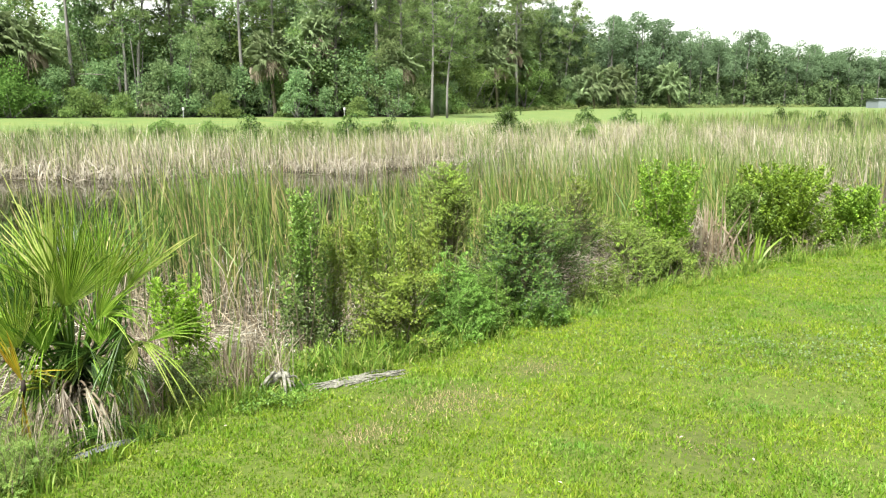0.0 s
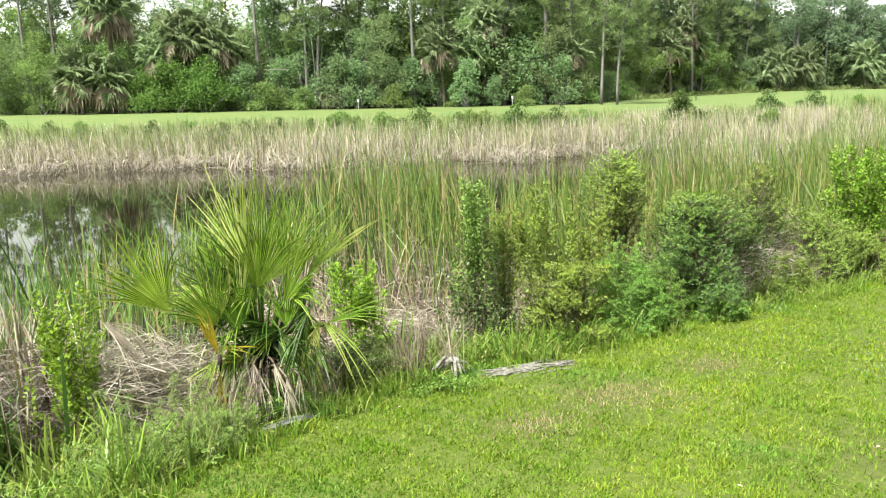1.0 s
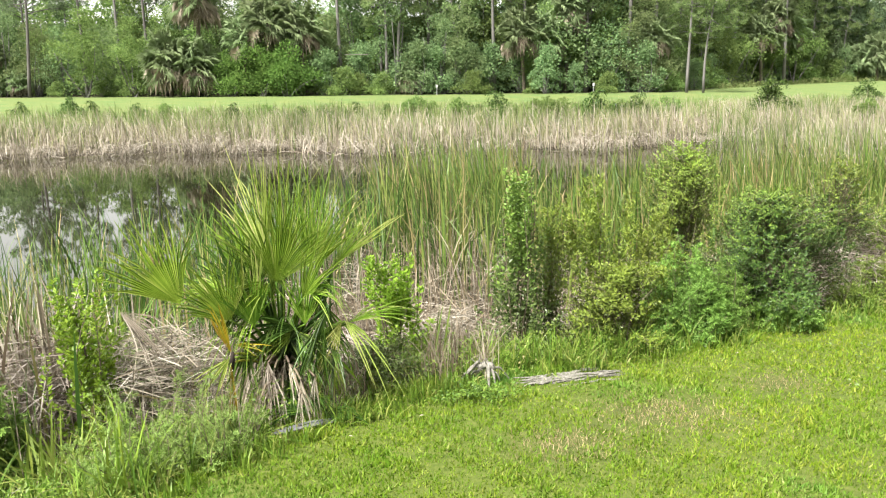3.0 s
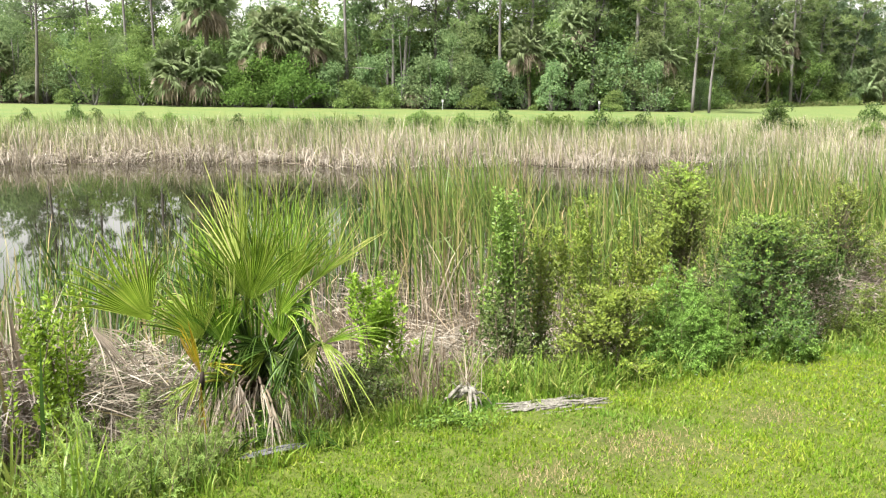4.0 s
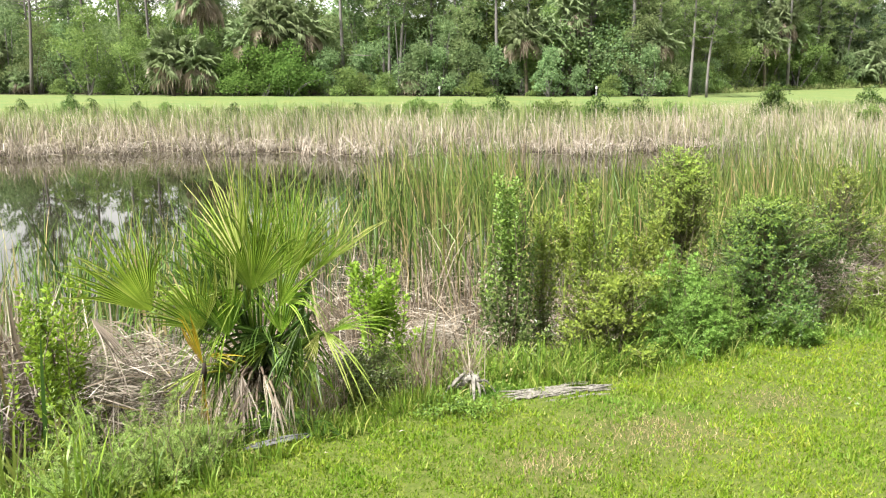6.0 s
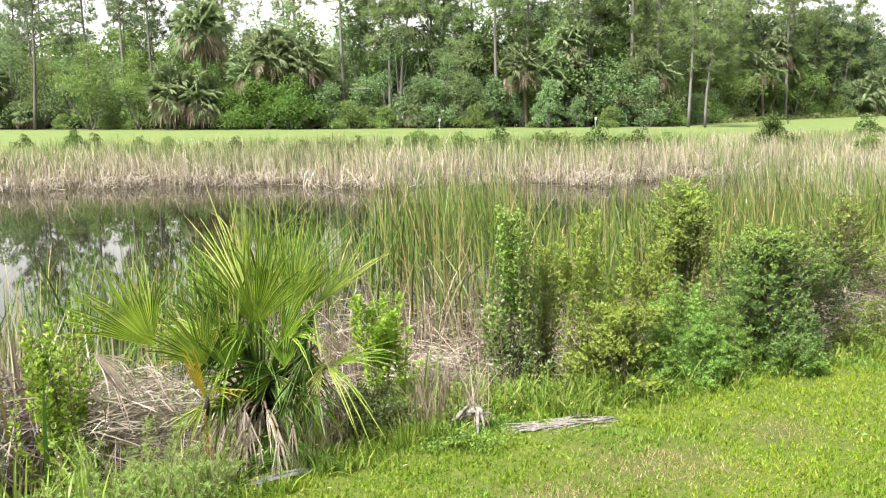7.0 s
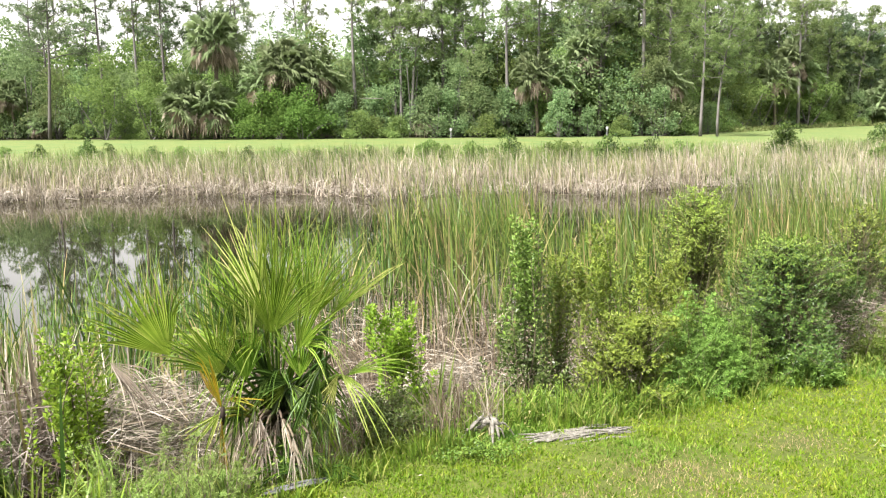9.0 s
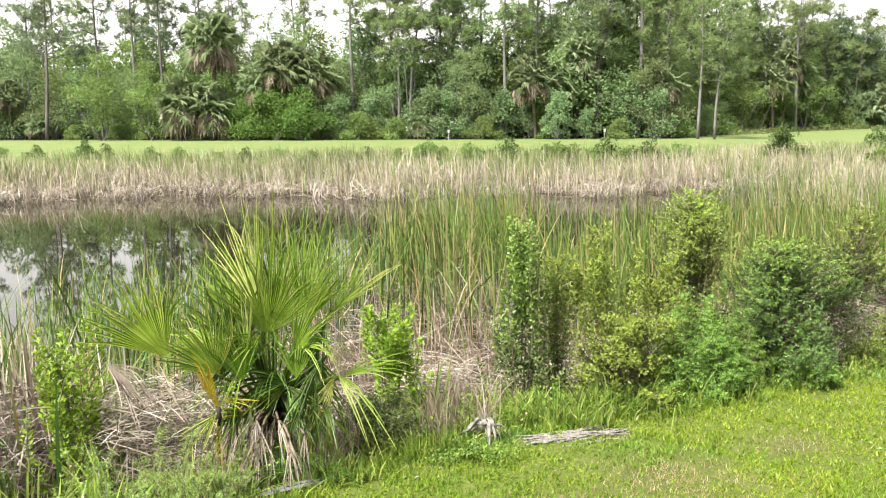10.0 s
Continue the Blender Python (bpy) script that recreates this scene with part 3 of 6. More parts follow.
def at_ground(x, y, turn=0.0, size=1.0):
    return pose(float(x), float(y), float(height(x, y)) - 0.05, 0, 0, turn) @ Matrix.Diagonal((size, size, size, 1))


def settle(ob, m):
    ob.matrix_basis = m
    return ob


def spread_copies(kinds, spots):
    """Stands the built kinds at spots (x, y, turn, size, which); each kind itself takes its first spot."""
    used = set()
    for x, y, turn, size, which in spots:
        k = which % len(kinds)
        m = at_ground(x, y, turn, size)
        if k in used:
            c = copy_thing(kinds[k], m)
            c.scale = (size, size, size)
        else:
            settle(kinds[k], m)
            used.add(k)


def along_woods(rng, start, end, step, depth):
    """Spots along the edge of the wood from x = start to end, set back by depth (low, high)."""
    out = []
    xs = np.linspace(start, end, 4000)
    ys = np.interp(xs, WOOD_X, WOOD_Y)
    run = np.concatenate([[0], np.cumsum(np.hypot(np.diff(xs), np.diff(ys)))])
    for d in np.arange(0, run[-1], step):
        d2 = d + rng.uniform(-0.4, 0.4) * step
        i = min(int(np.searchsorted(run, d2)), len(xs) - 2)
        i = max(i, 0)
        t = unit(np.array([xs[i + 1] - xs[i], ys[i + 1] - ys[i]]))
        back = rng.uniform(*depth)
        out.append((xs[i] - t[1] * back, ys[i] + t[0] * back))
    return out


wood_rng = np.random.default_rng(11)
pines = [
    pine_tree(1, 20, 0.5, 3.6, 13, 26, 0.42, M_PINE[0], True),
    pine_tree(2, 21, 0.52, 3.4, 14, 26, 0.42, M_PINE[1]),
    pine_tree(3, 18, 0.4, 3.3, 20, 28, 0.42, M_PINE[1]),
    pine_tree(4, 20, 0.38, 3.5, 20, 24, 0.42, M_PINE[1]),
    pine_tree(5, 15, 0.26, 2.9, 22, 24, 0.4, M_PINE[1]),
    pine_tree(6, 19, 0.46, 3.8, 12, 26, 0.42, M_PINE[0], True),
]
# pines whose trunks stand out, then the rest of the wood
spots = [(-59.7, 84.5, 0, 1.0, 5), (-54.2, 86.5, 40, 1.02, 0), (-50.8, 88, 90, 1.05, 1), (-47.4, 88, 10, 1.0, 0), (-43.1, 90, 70, 1.0, 5),
         (-24.8, 87, 20, 1.05, 1), (-20.5, 88, 60, 0.9, 5), (-19.5, 86, 150, 0.95, 2), (-15.2, 88, 100, 1.0, 0), (-14.2, 90, 30, 1.0, 1), (-12.2, 87, 200, 0.9, 2),
         (-8.3, 87, 0, 0.98, 1), (1.25, 87, 50, 0.95, 2), (5.3, 87, 90, 1.08, 1), (8.0, 88, 130, 1.0, 3), (10.8, 82.6, 200, 0.7, 1), (12.2, 82.4, 20, 0.68, 2),
         (29.6, 124.5, 0, 1.1, 1)]
for x, y in along_woods(wood_rng, -100, -64, 3.2, (4, 22)) + along_woods(wood_rng, -64, -38, 3.6, (8, 26)):
    spots.append((x, y, wood_rng.uniform(0, 360), wood_rng.uniform(0.8, 1.05), wood_rng.choice([0, 1, 5])))
for x, y in along_woods(wood_rng, -42, 13, 3.9, (6, 30)):
    spots.append((x, y, wood_rng.uniform(0, 360), wood_rng.uniform(0.85, 1.1), wood_rng.choice([0, 1, 2, 3])))
for x, y in along_woods(wood_rng, -20, 10, 4.4, (3, 16)):
    spots.append((x, y, wood_rng.uniform(0, 360), wood_rng.uniform(0.75, 1.0), wood_rng.choice([2, 3, 4])))
for dep, st in (((2, 8), 3.0), ((8, 20), 3.2)):
    for x, y in along_woods(wood_rng, 14, 48, st * 0.8, dep):
        spots.append((x, y, wood_rng.uniform(0, 360), wood_rng.uniform(0.85, 1.08), wood_rng.choice([0, 2, 3, 4, 3])))
# two clearings in the row let the sky through
listed, others = spots[:18], spots[18:]
spread_copies(pines, listed + [p for p in others if not any(low < (p[0] + 0.56) / p[1] < high for low, high in ((-0.3, -0.235), (-0.415, -0.372), (-0.155, -0.135)))])


def far_wood(rng, spots, backs):
    """Distant pines and undergrowth, too far to tell one from the next; backs: the dense depth behind them, darkened as
    shade.
    """
    crowns, trunks, under, depth = Soup(), Soup(), Soup(), Soup()
    for i, (x, y) in enumerate(spots):
        z, tall, wide = float(height(x, y)), rng.uniform(14.0, 18.6) - 1.4 * smooth01((x - 90) / 60), rng.uniform(2.0, 3.4)
        lean = rng.normal(0, 0.5, 2)
        trunks.tube([(x, y, z - 0.2), (x + lean[0] * 0.4, y, z + tall * 0.5), (x + lean[0], y + lean[1], z + tall * 0.97)], [0.22, 0.17, 0.05], 4)
        n = int(rng.integers(12, 18))
        u = rng.uniform(0.42, 0.95, n)
        a, q = rng.uniform(0, 6.28, n), np.sqrt(rng.random(n))
        r = wide * np.interp(u, [0.4, 0.6, 0.8, 0.95], [0.7, 1, 0.85, 0.35]) * q
        size = np.repeat(rng.uniform(0.9, 1.8, n), 160)[:, None]
        c = np.repeat(np.stack([x + lean[0] * u + np.cos(a) * r, y + np.sin(a) * r, z + u * tall], 1), 160, 0)
        d = ball(rng, len(c))
        p = c + d * rng.uniform(0.7, 1.0, (len(c), 1)) * size * [1, 1, 0.62]
        crowns.needles(p, unit(d + ball(rng, len(c)) * 0.8 + [0, 0, 0.2]), unit(d + ball(rng, len(c)) * 0.35 + [0, 0, 0.2]), rng.uniform(0.28, 0.55, len(c)), rng.uniform(0.06, 0.12, len(c)))
        n = 16
        h = rng.uniform(4, 8)
        c = np.stack([x + rng.normal(0, 2.0, n), y + rng.normal(0, 1.5, n), z + h * rng.random(n)], 1)
        c = np.repeat(c, 44, 0)
        d = ball(rng, len(c))
        under.needles(c + d * rng.uniform(0.6, 1.1, (len(c), 1)), unit(d + ball(rng, len(c))), unit(d + [0, 0, 0.3]), rng.uniform(0.3, 0.6, len(c)), rng.uniform(0.12, 0.22, len(c)))
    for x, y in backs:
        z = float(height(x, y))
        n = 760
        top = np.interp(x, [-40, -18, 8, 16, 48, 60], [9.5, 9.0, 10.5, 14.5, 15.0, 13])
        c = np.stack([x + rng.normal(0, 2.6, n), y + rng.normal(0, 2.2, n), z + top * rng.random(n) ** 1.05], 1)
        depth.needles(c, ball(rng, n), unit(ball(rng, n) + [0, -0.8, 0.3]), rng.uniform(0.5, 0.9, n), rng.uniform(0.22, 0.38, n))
    tagged(part("distant_pine_crowns", crowns, M_DISTANT), "distant dark green pine crowns in a long dense row", "woods", "", "stuff")
    tagged(part("distant_pine_trunks", trunks, M_BARK), "distant thin grey pine trunks", "woods", "", "stuff")
    tagged(part("distant_undergrowth", under, M_WOODS[0]), "distant green undergrowth below the pines", "woods", "", "stuff")
    tagged(part("deep_wood", depth, M_DEEP_SHADED), "dense leafage deep inside the wood, its green darkened as shade", "woods", "", "stuff")


# the haze of distance is put into these paler, bluer needle greens
M_DISTANT = leaf_material("distant_hazy_needles", [(0.088, 0.138, 0.074), (0.115, 0.174, 0.092), (0.15, 0.215, 0.118)], 0.4, 0.9, 0.09, 0.25)
# the wood's inner shade is put into these darker leaf colours
M_DEEP_SHADED = leaf_material("shaded_deep_wood_leaves", [(0.055, 0.088, 0.038), (0.075, 0.115, 0.05), (0.1, 0.148, 0.066)], 0.35, 0.9, 0.09, 0.25)
distant, backs = [], []
for dep, st in (((1, 6), 3.2), ((6, 13), 4.2)):
    distant += along_woods(wood_rng, 42, 185, st, dep)
distant += along_woods(wood_rng, 14, 46, 4, (22, 36))
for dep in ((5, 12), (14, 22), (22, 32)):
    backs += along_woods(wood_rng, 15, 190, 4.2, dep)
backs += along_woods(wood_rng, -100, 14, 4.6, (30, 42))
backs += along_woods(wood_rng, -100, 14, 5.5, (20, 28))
far_wood(np.random.default_rng(13), distant, backs)

# pale scrub along the foot of the receding wood
scrub_rng = np.random.default_rng(17)
base = np.repeat(np.array(along_woods(scrub_rng, 16, 120, 1.1, (-2.2, 0.5))), 70, 0)
x, y = base[:, 0] + scrub_rng.normal(0, 0.7, len(base)), base[:, 1] + scrub_rng.normal(0, 0.5, len(base))
z = height(x, y) + 0.9 * scrub_rng.random(len(x)) ** 1.6 * (0.6 + 0.5 * wobble(x, y, 1.7, 3))
soup = Soup().needles(np.stack([x, y, z], 1), unit(ball(scrub_rng, len(x)) + [0, 0, 0.7]), ball(scrub_rng, len(x)), scrub_rng.uniform(0.25, 0.5, len(x)), scrub_rng.uniform(0.04, 0.09, len(x)))
tagged(part("edge_scrub", soup, M_SCRUB), "pale low scrub along the foot of the wood", "scrub", "", "stuff")

bushes = [
    broadleaf(21, 9.0, 6.5, 40, 130, M_WOODS[0], leaf=0.22),
    broadleaf(22, 8.0, 6.0, 38, 130, M_WOODS[1], leaf=0.22),
    broadleaf(23, 5.2, 6.0, 38, 130, M_WOODS[2], leaf=0.22),
    broadleaf(24, 9.5, 6.0, 40, 130, M_WOODS[3], leaf=0.22),
    broadleaf(25, 3.0, 4.2, 26, 110, M_WOODS[1], "understorey_shrub", "leafy green shrub at the foot of the wood", 0.2),
    broadleaf(26, 11.5, 7.5, 46, 90, M_WOODS[0], leaf=0.36),
    broadleaf(27, 9.5, 6.5, 36, 80, M_WOODS[1], leaf=0.36),
    broadleaf(28, 4.6, 3.6, 30, 120, M_WOODS[0], leaf=0.2),
]
spots = [(-28.5, 80.5, 0, 0.9, 2), (-31.5, 81, 80, 1.0, 2), (-35, 81.5, 120, 0.8, 2), (-52, 83, 30, 1.0, 1), (-46.5, 83, 70, 0.9, 1)]
for dep, st, kinds in (((0, 2), 2.4, (4, 4, 4, 7)), ((2, 6), 2.8, (0, 1, 3, 7)), ((6, 11), 4.0, (6, 5, 6)), ((11, 18), 5, (5, 6))):
    for x, y in along_woods(wood_rng, -100, 15, st, dep):
        if dep[0] == 0 and wood_rng.random() < 0.35:
            continue
        spots.append((x, y, wood_rng.uniform(0, 360), wood_rng.uniform(0.5 if dep[0] == 0 else 0.75, 1.05) + 0.12 * (dep[0] > 5), wood_rng.choice(kinds)))
for dep, st, kinds in (((0, 2), 3.2, (4, 4, 1, 7)), ((2, 6), 3.6, (0, 1, 3)), ((7, 14), 5, (5, 6, 5))):
    for x, y in along_woods(wood_rng, 15, 46, st, dep):
        spots.append((x, y, wood_rng.uniform(0, 360), wood_rng.uniform(0.8, 1.15), wood_rng.choice(kinds)))
spread_copies(bushes, spots)

palms = [cabbage_palm(31, 9.0, 90, 2.6, 30), cabbage_palm(32, 3.4, 80, 2.6, 30), cabbage_palm(33, 6.6, 80, 2.6, 12), cabbage_palm(34, 3.6, 76, 2.6, 0)]
spread_copies(palms, [
    (-38.6, 82, 0, 1.15, 0), (-41.2, 80.6, 60, 1.15, 1), (-38.2, 80.8, 100, 1.0, 1), (-30.8, 82.6, 0, 1.15, 2), (-27.8, 83.5, 60, 1.05, 2), (-33.4, 82.2, 200, 0.9, 2),
    (-5.2, 84.5, 30, 0.95, 2), (-2.8, 85.5, 90, 0.9, 2), (-0.8, 86.5, 10, 0.95, 0), (8.0, 87, 40, 0.85, 2), (28.4, 126, 0, 1.1, 0), (31, 129, 60, 1.2, 2), (26, 122.5, 20, 1.1, 2),
    (-62, 86, 0, 0.5, 1), (-67, 88, 30, 0.8, 2), (-16.5, 84, 50, 0.6, 1), (33, 140, 0, 1.0, 2), (40, 155, 0, 1.1, 2), (47, 138.5, 0, 1.2, 3), (53, 142.5, 0, 1.25, 3), (67, 152, 0, 1.4, 3), (44, 137.5, 40, 0.95, 3)])


# ---- reeds: green cattails in the near water, dead ones along the far shore, a marsh beyond ----
def reed_soup(rng, x, y, z, tall, width, lean, rows=4, bent=0.0, clump=0.0):
    """Upright blades from (x, y, z); bent: the share that is snapped over; clump: how far neighbours lean alike."""
    n = len(x)
    a = rng.uniform(0, 2 * np.pi, n)
    side = np.stack([np.cos(a), np.sin(a), 0 * a], 1)
    b = rng.uniform(0, 2 * np.pi, n)
    tilt = np.abs(rng.normal(0, lean, n))
    if clump:
        b = (1 - clump) * b + clump * (3.14 + 6 * wobble(x, y, 0.8, 21))
        tilt *= 0.45 + 1.5 * clump * np.abs(wobble(x, y, 0.55, 17)) + 0.2
    t = np.linspace(0, 1, rows)
    off = (t[None] * 0.35 + 0.65 * t[None] ** 2.2) * tilt[:, None]
    snapped = rng.random(n) < bent
    up = np.where(snapped[:, None] & (t[None] > 0.5), 0.5 - (t[None] - 0.5) * rng.uniform(-0.2, 0.8, n)[:, None], t[None] - 0.3 * tilt[:, None] ** 2 * t[None] ** 2)
    off = np.where(snapped[:, None] & (t[None] > 0.5), off + (t[None] - 0.5) * 1.1, off)
    p = np.stack([x[:, None] + np.cos(b)[:, None] * off * tall[:, None], y[:, None] + np.sin(b)[:, None] * off * tall[:, None], z[:, None] + up * tall[:, None]], 2)
    w = width[:, None] * np.interp(t, [0, 0.3, 0.7, 1], [0.8, 1, 0.75, 0.1])[None]
    return Soup().blades(p, side, w)


def scatter(rng, n, x0, x1, y0, y1, keep):
    """n random places in a box, thinned by keep(x, y), a chance from 0 to 1."""
    x, y = rng.uniform(x0, x1, n), rng.uniform(y0, y1, n)
    ok = rng.random(n) < keep(x, y)
    return x[ok], y[ok]


reed_rng = np.random.default_rng(41)


def near_reeds(x, y):
    s = bank(x, y)
    band = smooth01((s - 2.2) / 1.2) * (1 - smooth01((s - 8.5) / 3.5))
    clear = 0.1 + 0.9 * smooth01((x + 0.5 + 0.27 * y) / 0.7)
    patch = 0.65 + 0.35 * wobble(x, y, 1.3, 2)
    return band * clear * patch * (0.4 + 0.6 * smooth01((x + 1) / 3))


x, y = scatter(reed_rng, 36000, -7, 10, 6, 26, near_reeds)
soup = reed_soup(reed_rng, x, y, np.maximum(height(x, y), WATER_Z - 0.15), reed_rng.uniform(0.9, 1.75, len(x)) * (1 + 0.12 * wobble(x, y, 0.9, 3)), reed_rng.uniform(0.006, 0.015, len(x)), 0.34, 6, 0.14, 0.5)
tagged(part("cattails", soup, M_REED), "green cattail blades standing in the pond's shallows", "cattails", "", "stuff")


def lone_reeds(x, y):
    s = bank(x, y)
    return smooth01((s - 2.5) / 1.0) * (1 - smooth01((s - 8) / 2.5)) * (0.5 + 0.5 * wobble(x, y, 0.8, 5)) * (1 - smooth01((x + 4.6) / 1.5))


x, y = scatter(reed_rng, 16000, -12, -3, 3, 15, lone_reeds)
soup = reed_soup(reed_rng, x, y, np.maximum(height(x, y), WATER_Z - 0.1), reed_rng.uniform(0.5, 1.45, len(x)), reed_rng.uniform(0.004, 0.010, len(x)), 0.26, 5, 0.15)
tagged(part("sparse_reeds", soup, M_REED), "thin sparse green reeds rising from open water", "reeds", "", "stuff")


def far_front(x, y):
    f = y - np.interp(x, SHORE_X, SHORE_Y) + 0.7 * wobble(x, y, 2.2, 1)
    return smooth01((f + 0.4) / 0.8) * (1 - smooth01((f - 6) / 5)) * np.clip(0.5 + 0.9 * wobble(x, y, 0.7, 4), 0.06, 1)


x, y = scatter(reed_rng, 130000, -45, 12, 10, 48, far_front)
f = y - np.interp(x, SHORE_X, SHORE_Y)
tall = reed_rng.uniform(0.5, 1.6, len(x)) * (1 - 0.25 * smooth01(f / 10)) * (0.92 + 0.4 * wobble(x, y, 1.3, 8))
soup = reed_soup(reed_rng, x, y, np.maximum(height(x, y), WATER_Z - 0.1), tall * (1 + 0.22 * wobble(x, y, 0.7, 1)), reed_rng.uniform(0.005, 0.016, len(x)), 0.42, 5, 0.36, 0.7)
tagged(part("dead_cattails", soup, M_STRAW), "straw-coloured dead cattails along the far shore", "cattails", "", "stuff")


x, y = scatter(reed_rng, 16000, -45, 10, 10, 42, lambda x, y: smooth01((y - np.interp(x, SHORE_X, SHORE_Y) + 1.0) / 0.6) * (1 - smooth01((y - np.interp(x, SHORE_X, SHORE_Y) - 1.5) / 1)))
a, e = reed_rng.uniform(0, 6.28, len(x)), np.abs(reed_rng.normal(0.2, 0.5, len(x)))
way = np.stack([np.cos(a) * np.cos(e), np.sin(a) * np.cos(e), np.sin(e)], 1)
t = np.linspace(0, 1, 3)
base = np.stack([x, y, WATER_Z + reed_rng.uniform(0, 0.5, len(x)) ** 1.5], 1)
rows = base[:, None] + way[:, None] * (t[None, :, None] * reed_rng.uniform(0.4, 1.1, len(x))[:, None, None])
rows[:, 2, 2] -= 0.12
soup = Soup().blades(rows, unit(np.cross(way, ball(reed_rng, len(x)))), reed_rng.uniform(0.005, 0.013, len(x))[:, None] * np.array([[1, 0.8, 0.2]]))
tagged(part("broken_reeds", soup, M_DEBRIS), "broken grey reeds fallen at the far waterline", "reeds", "", "stuff")


# mounds of collapsed dead blades along the far waterline
mound_rng = np.random.default_rng(43)
mx = np.repeat(np.sort(mound_rng.uniform(-44, 9, 95)), 75)
my = np.interp(mx, SHORE_X, SHORE_Y) + np.repeat(mound_rng.uniform(-0.3, 2.6, 95), 75)
big = np.repeat(mound_rng.uniform(0.5, 1.15, 95), 75)
d = ball(mound_rng, len(mx)) * mound_rng.random((len(mx), 1)) ** 0.5
px, py = mx + d[:, 0] * 0.75 * big, my + d[:, 1] * 0.6 * big
base = np.stack([px, py, np.maximum(height(px, py), WATER_Z) + np.abs(d[:, 2]) * 0.35 * big], 1)
a, long = mound_rng.uniform(0, 6.28, len(mx)), mound_rng.uniform(0.6, 1.5, len(mx)) * big
t = np.linspace(0, 1, 4)
arch = np.stack([np.cos(a)[:, None] * t * 0.8, np.sin(a)[:, None] * t * 0.8, (1.5 * t - 1.7 * t**2)[None] * mound_rng.uniform(0.5, 1.1, len(mx))[:, None]], 2)
rows = base[:, None] + arch * long[:, None, None]
side = unit(np.stack([-np.sin(a), np.cos(a), 0.4 * mound_rng.normal(size=len(mx))], 1))
soup = Soup().blades(rows, side, mound_rng.uniform(0.004, 0.009, len(mx))[:, None] * np.array([[1, 1, 0.8, 0.2]]))
tagged(part("collapsed_reeds", soup, M_DEBRIS), "bent mounds of collapsed dead reeds at the far waterline", "reeds", "", "stuff")


def far_back(x, y):
    f = y - np.interp(x, SHORE_X, SHORE_Y)
    marsh = smooth01((x - 3) / 5) * smooth01((bank(x, y) - 5) / 4)
    return np.maximum(smooth01((f - 0.8) / 3), marsh) * (1 - smooth01((f - 21 - 2.5 * wobble(x, y, 4, 2)) / 3)) * (0.7 + 0.3 * wobble(x, y, 2.3, 6))


x, y = scatter(reed_rng, 160000, -60, 34, 8, 66, far_back)
f = y - np.interp(x, SHORE_X, SHORE_Y)
tall = reed_rng.uniform(0.9, 1.8, len(x)) * (1 - 0.45 * smooth01((f - 6) / 14)) * (0.9 + 0.2 * wobble(x, y, 4.1, 8)) * (1 + 0.2 * wobble(x, y, 0.9, 2))
wide = reed_rng.uniform(0.006, 0.015, len(x))
dry = wobble(x, y, 4.5, 5) + 0.8 * wobble(x, y, 1.3, 9) + reed_rng.normal(0, 0.15, len(x)) > 0.42 - 0.25 * smooth01((y - 24) / 14) - 0.4 * smooth01((y - 30) / 8) * smooth01((x - 5) / 6)
for some, mat, name, label in ((~dry, M_MARSH, "marsh_reeds", "mixed olive green reeds filling the marsh"), (dry, M_STRAW, "dead_marsh_reeds", "patches of tan dead reeds in the marsh")):
    soup = reed_soup(reed_rng, x[some], y[some], height(x[some], y[some]) - 0.05, tall[some] * (0.85 if mat is M_STRAW else 1.0), wide[some], 0.5 if mat is M_STRAW else 0.34, 4, 0.3 if mat is M_STRAW else 0.12, 0.5)
    tagged(part(name, soup, mat), label, "reeds", "", "stuff")
x, y = scatter(reed_rng, 45000, 30, 130, 20, 130, lambda x, y: far_back(x, y) * 0.8)
soup = reed_soup(reed_rng, x, y, height(x, y) - 0.05, reed_rng.uniform(0.8, 1.4, len(x)), reed_rng.uniform(0.02, 0.05, len(x)), 0.16, 3, 0.06)
tagged(part("distant_reeds", soup, M_MARSH), "distant pale reeds at the marsh's end", "reeds", "", "stuff")


# ---- dead stems heaped on the bank ----
def debris_soup(rng, x, y, z, length, width):
    n = len(x)
    a, e = rng.uniform(0, 2 * np.pi, n), np.abs(rng.normal(0, 0.3, n))
    way = np.stack([np.cos(a) * np.cos(e), np.sin(a) * np.cos(e), np.sin(e)], 1)
    t = np.linspace(-0.5, 0.5, 4)
    p = np.stack([x, y, z], 1)[:, None] + way[:, None] * (t[None, :, None] * length[:, None, None])
    p[:, :, 2] += (0.25 - t[None] ** 2) * length[:, None] * rng.uniform(-0.1, 0.35, n)[:, None]
    side = unit(np.cross(way, ball(rng, n)))
    return Soup().blades(p, side, width[:, None] * np.array([[0.7, 1, 0.9, 0.3]]))


def heap(x, y):
    s = bank(x, y)
    return smooth01((s - 0.55) / 0.5) * (1 - smooth01((s - 3.8) / 1.5)) * (0.6 + 0.4 * wobble(x, y, 0.9, 7))


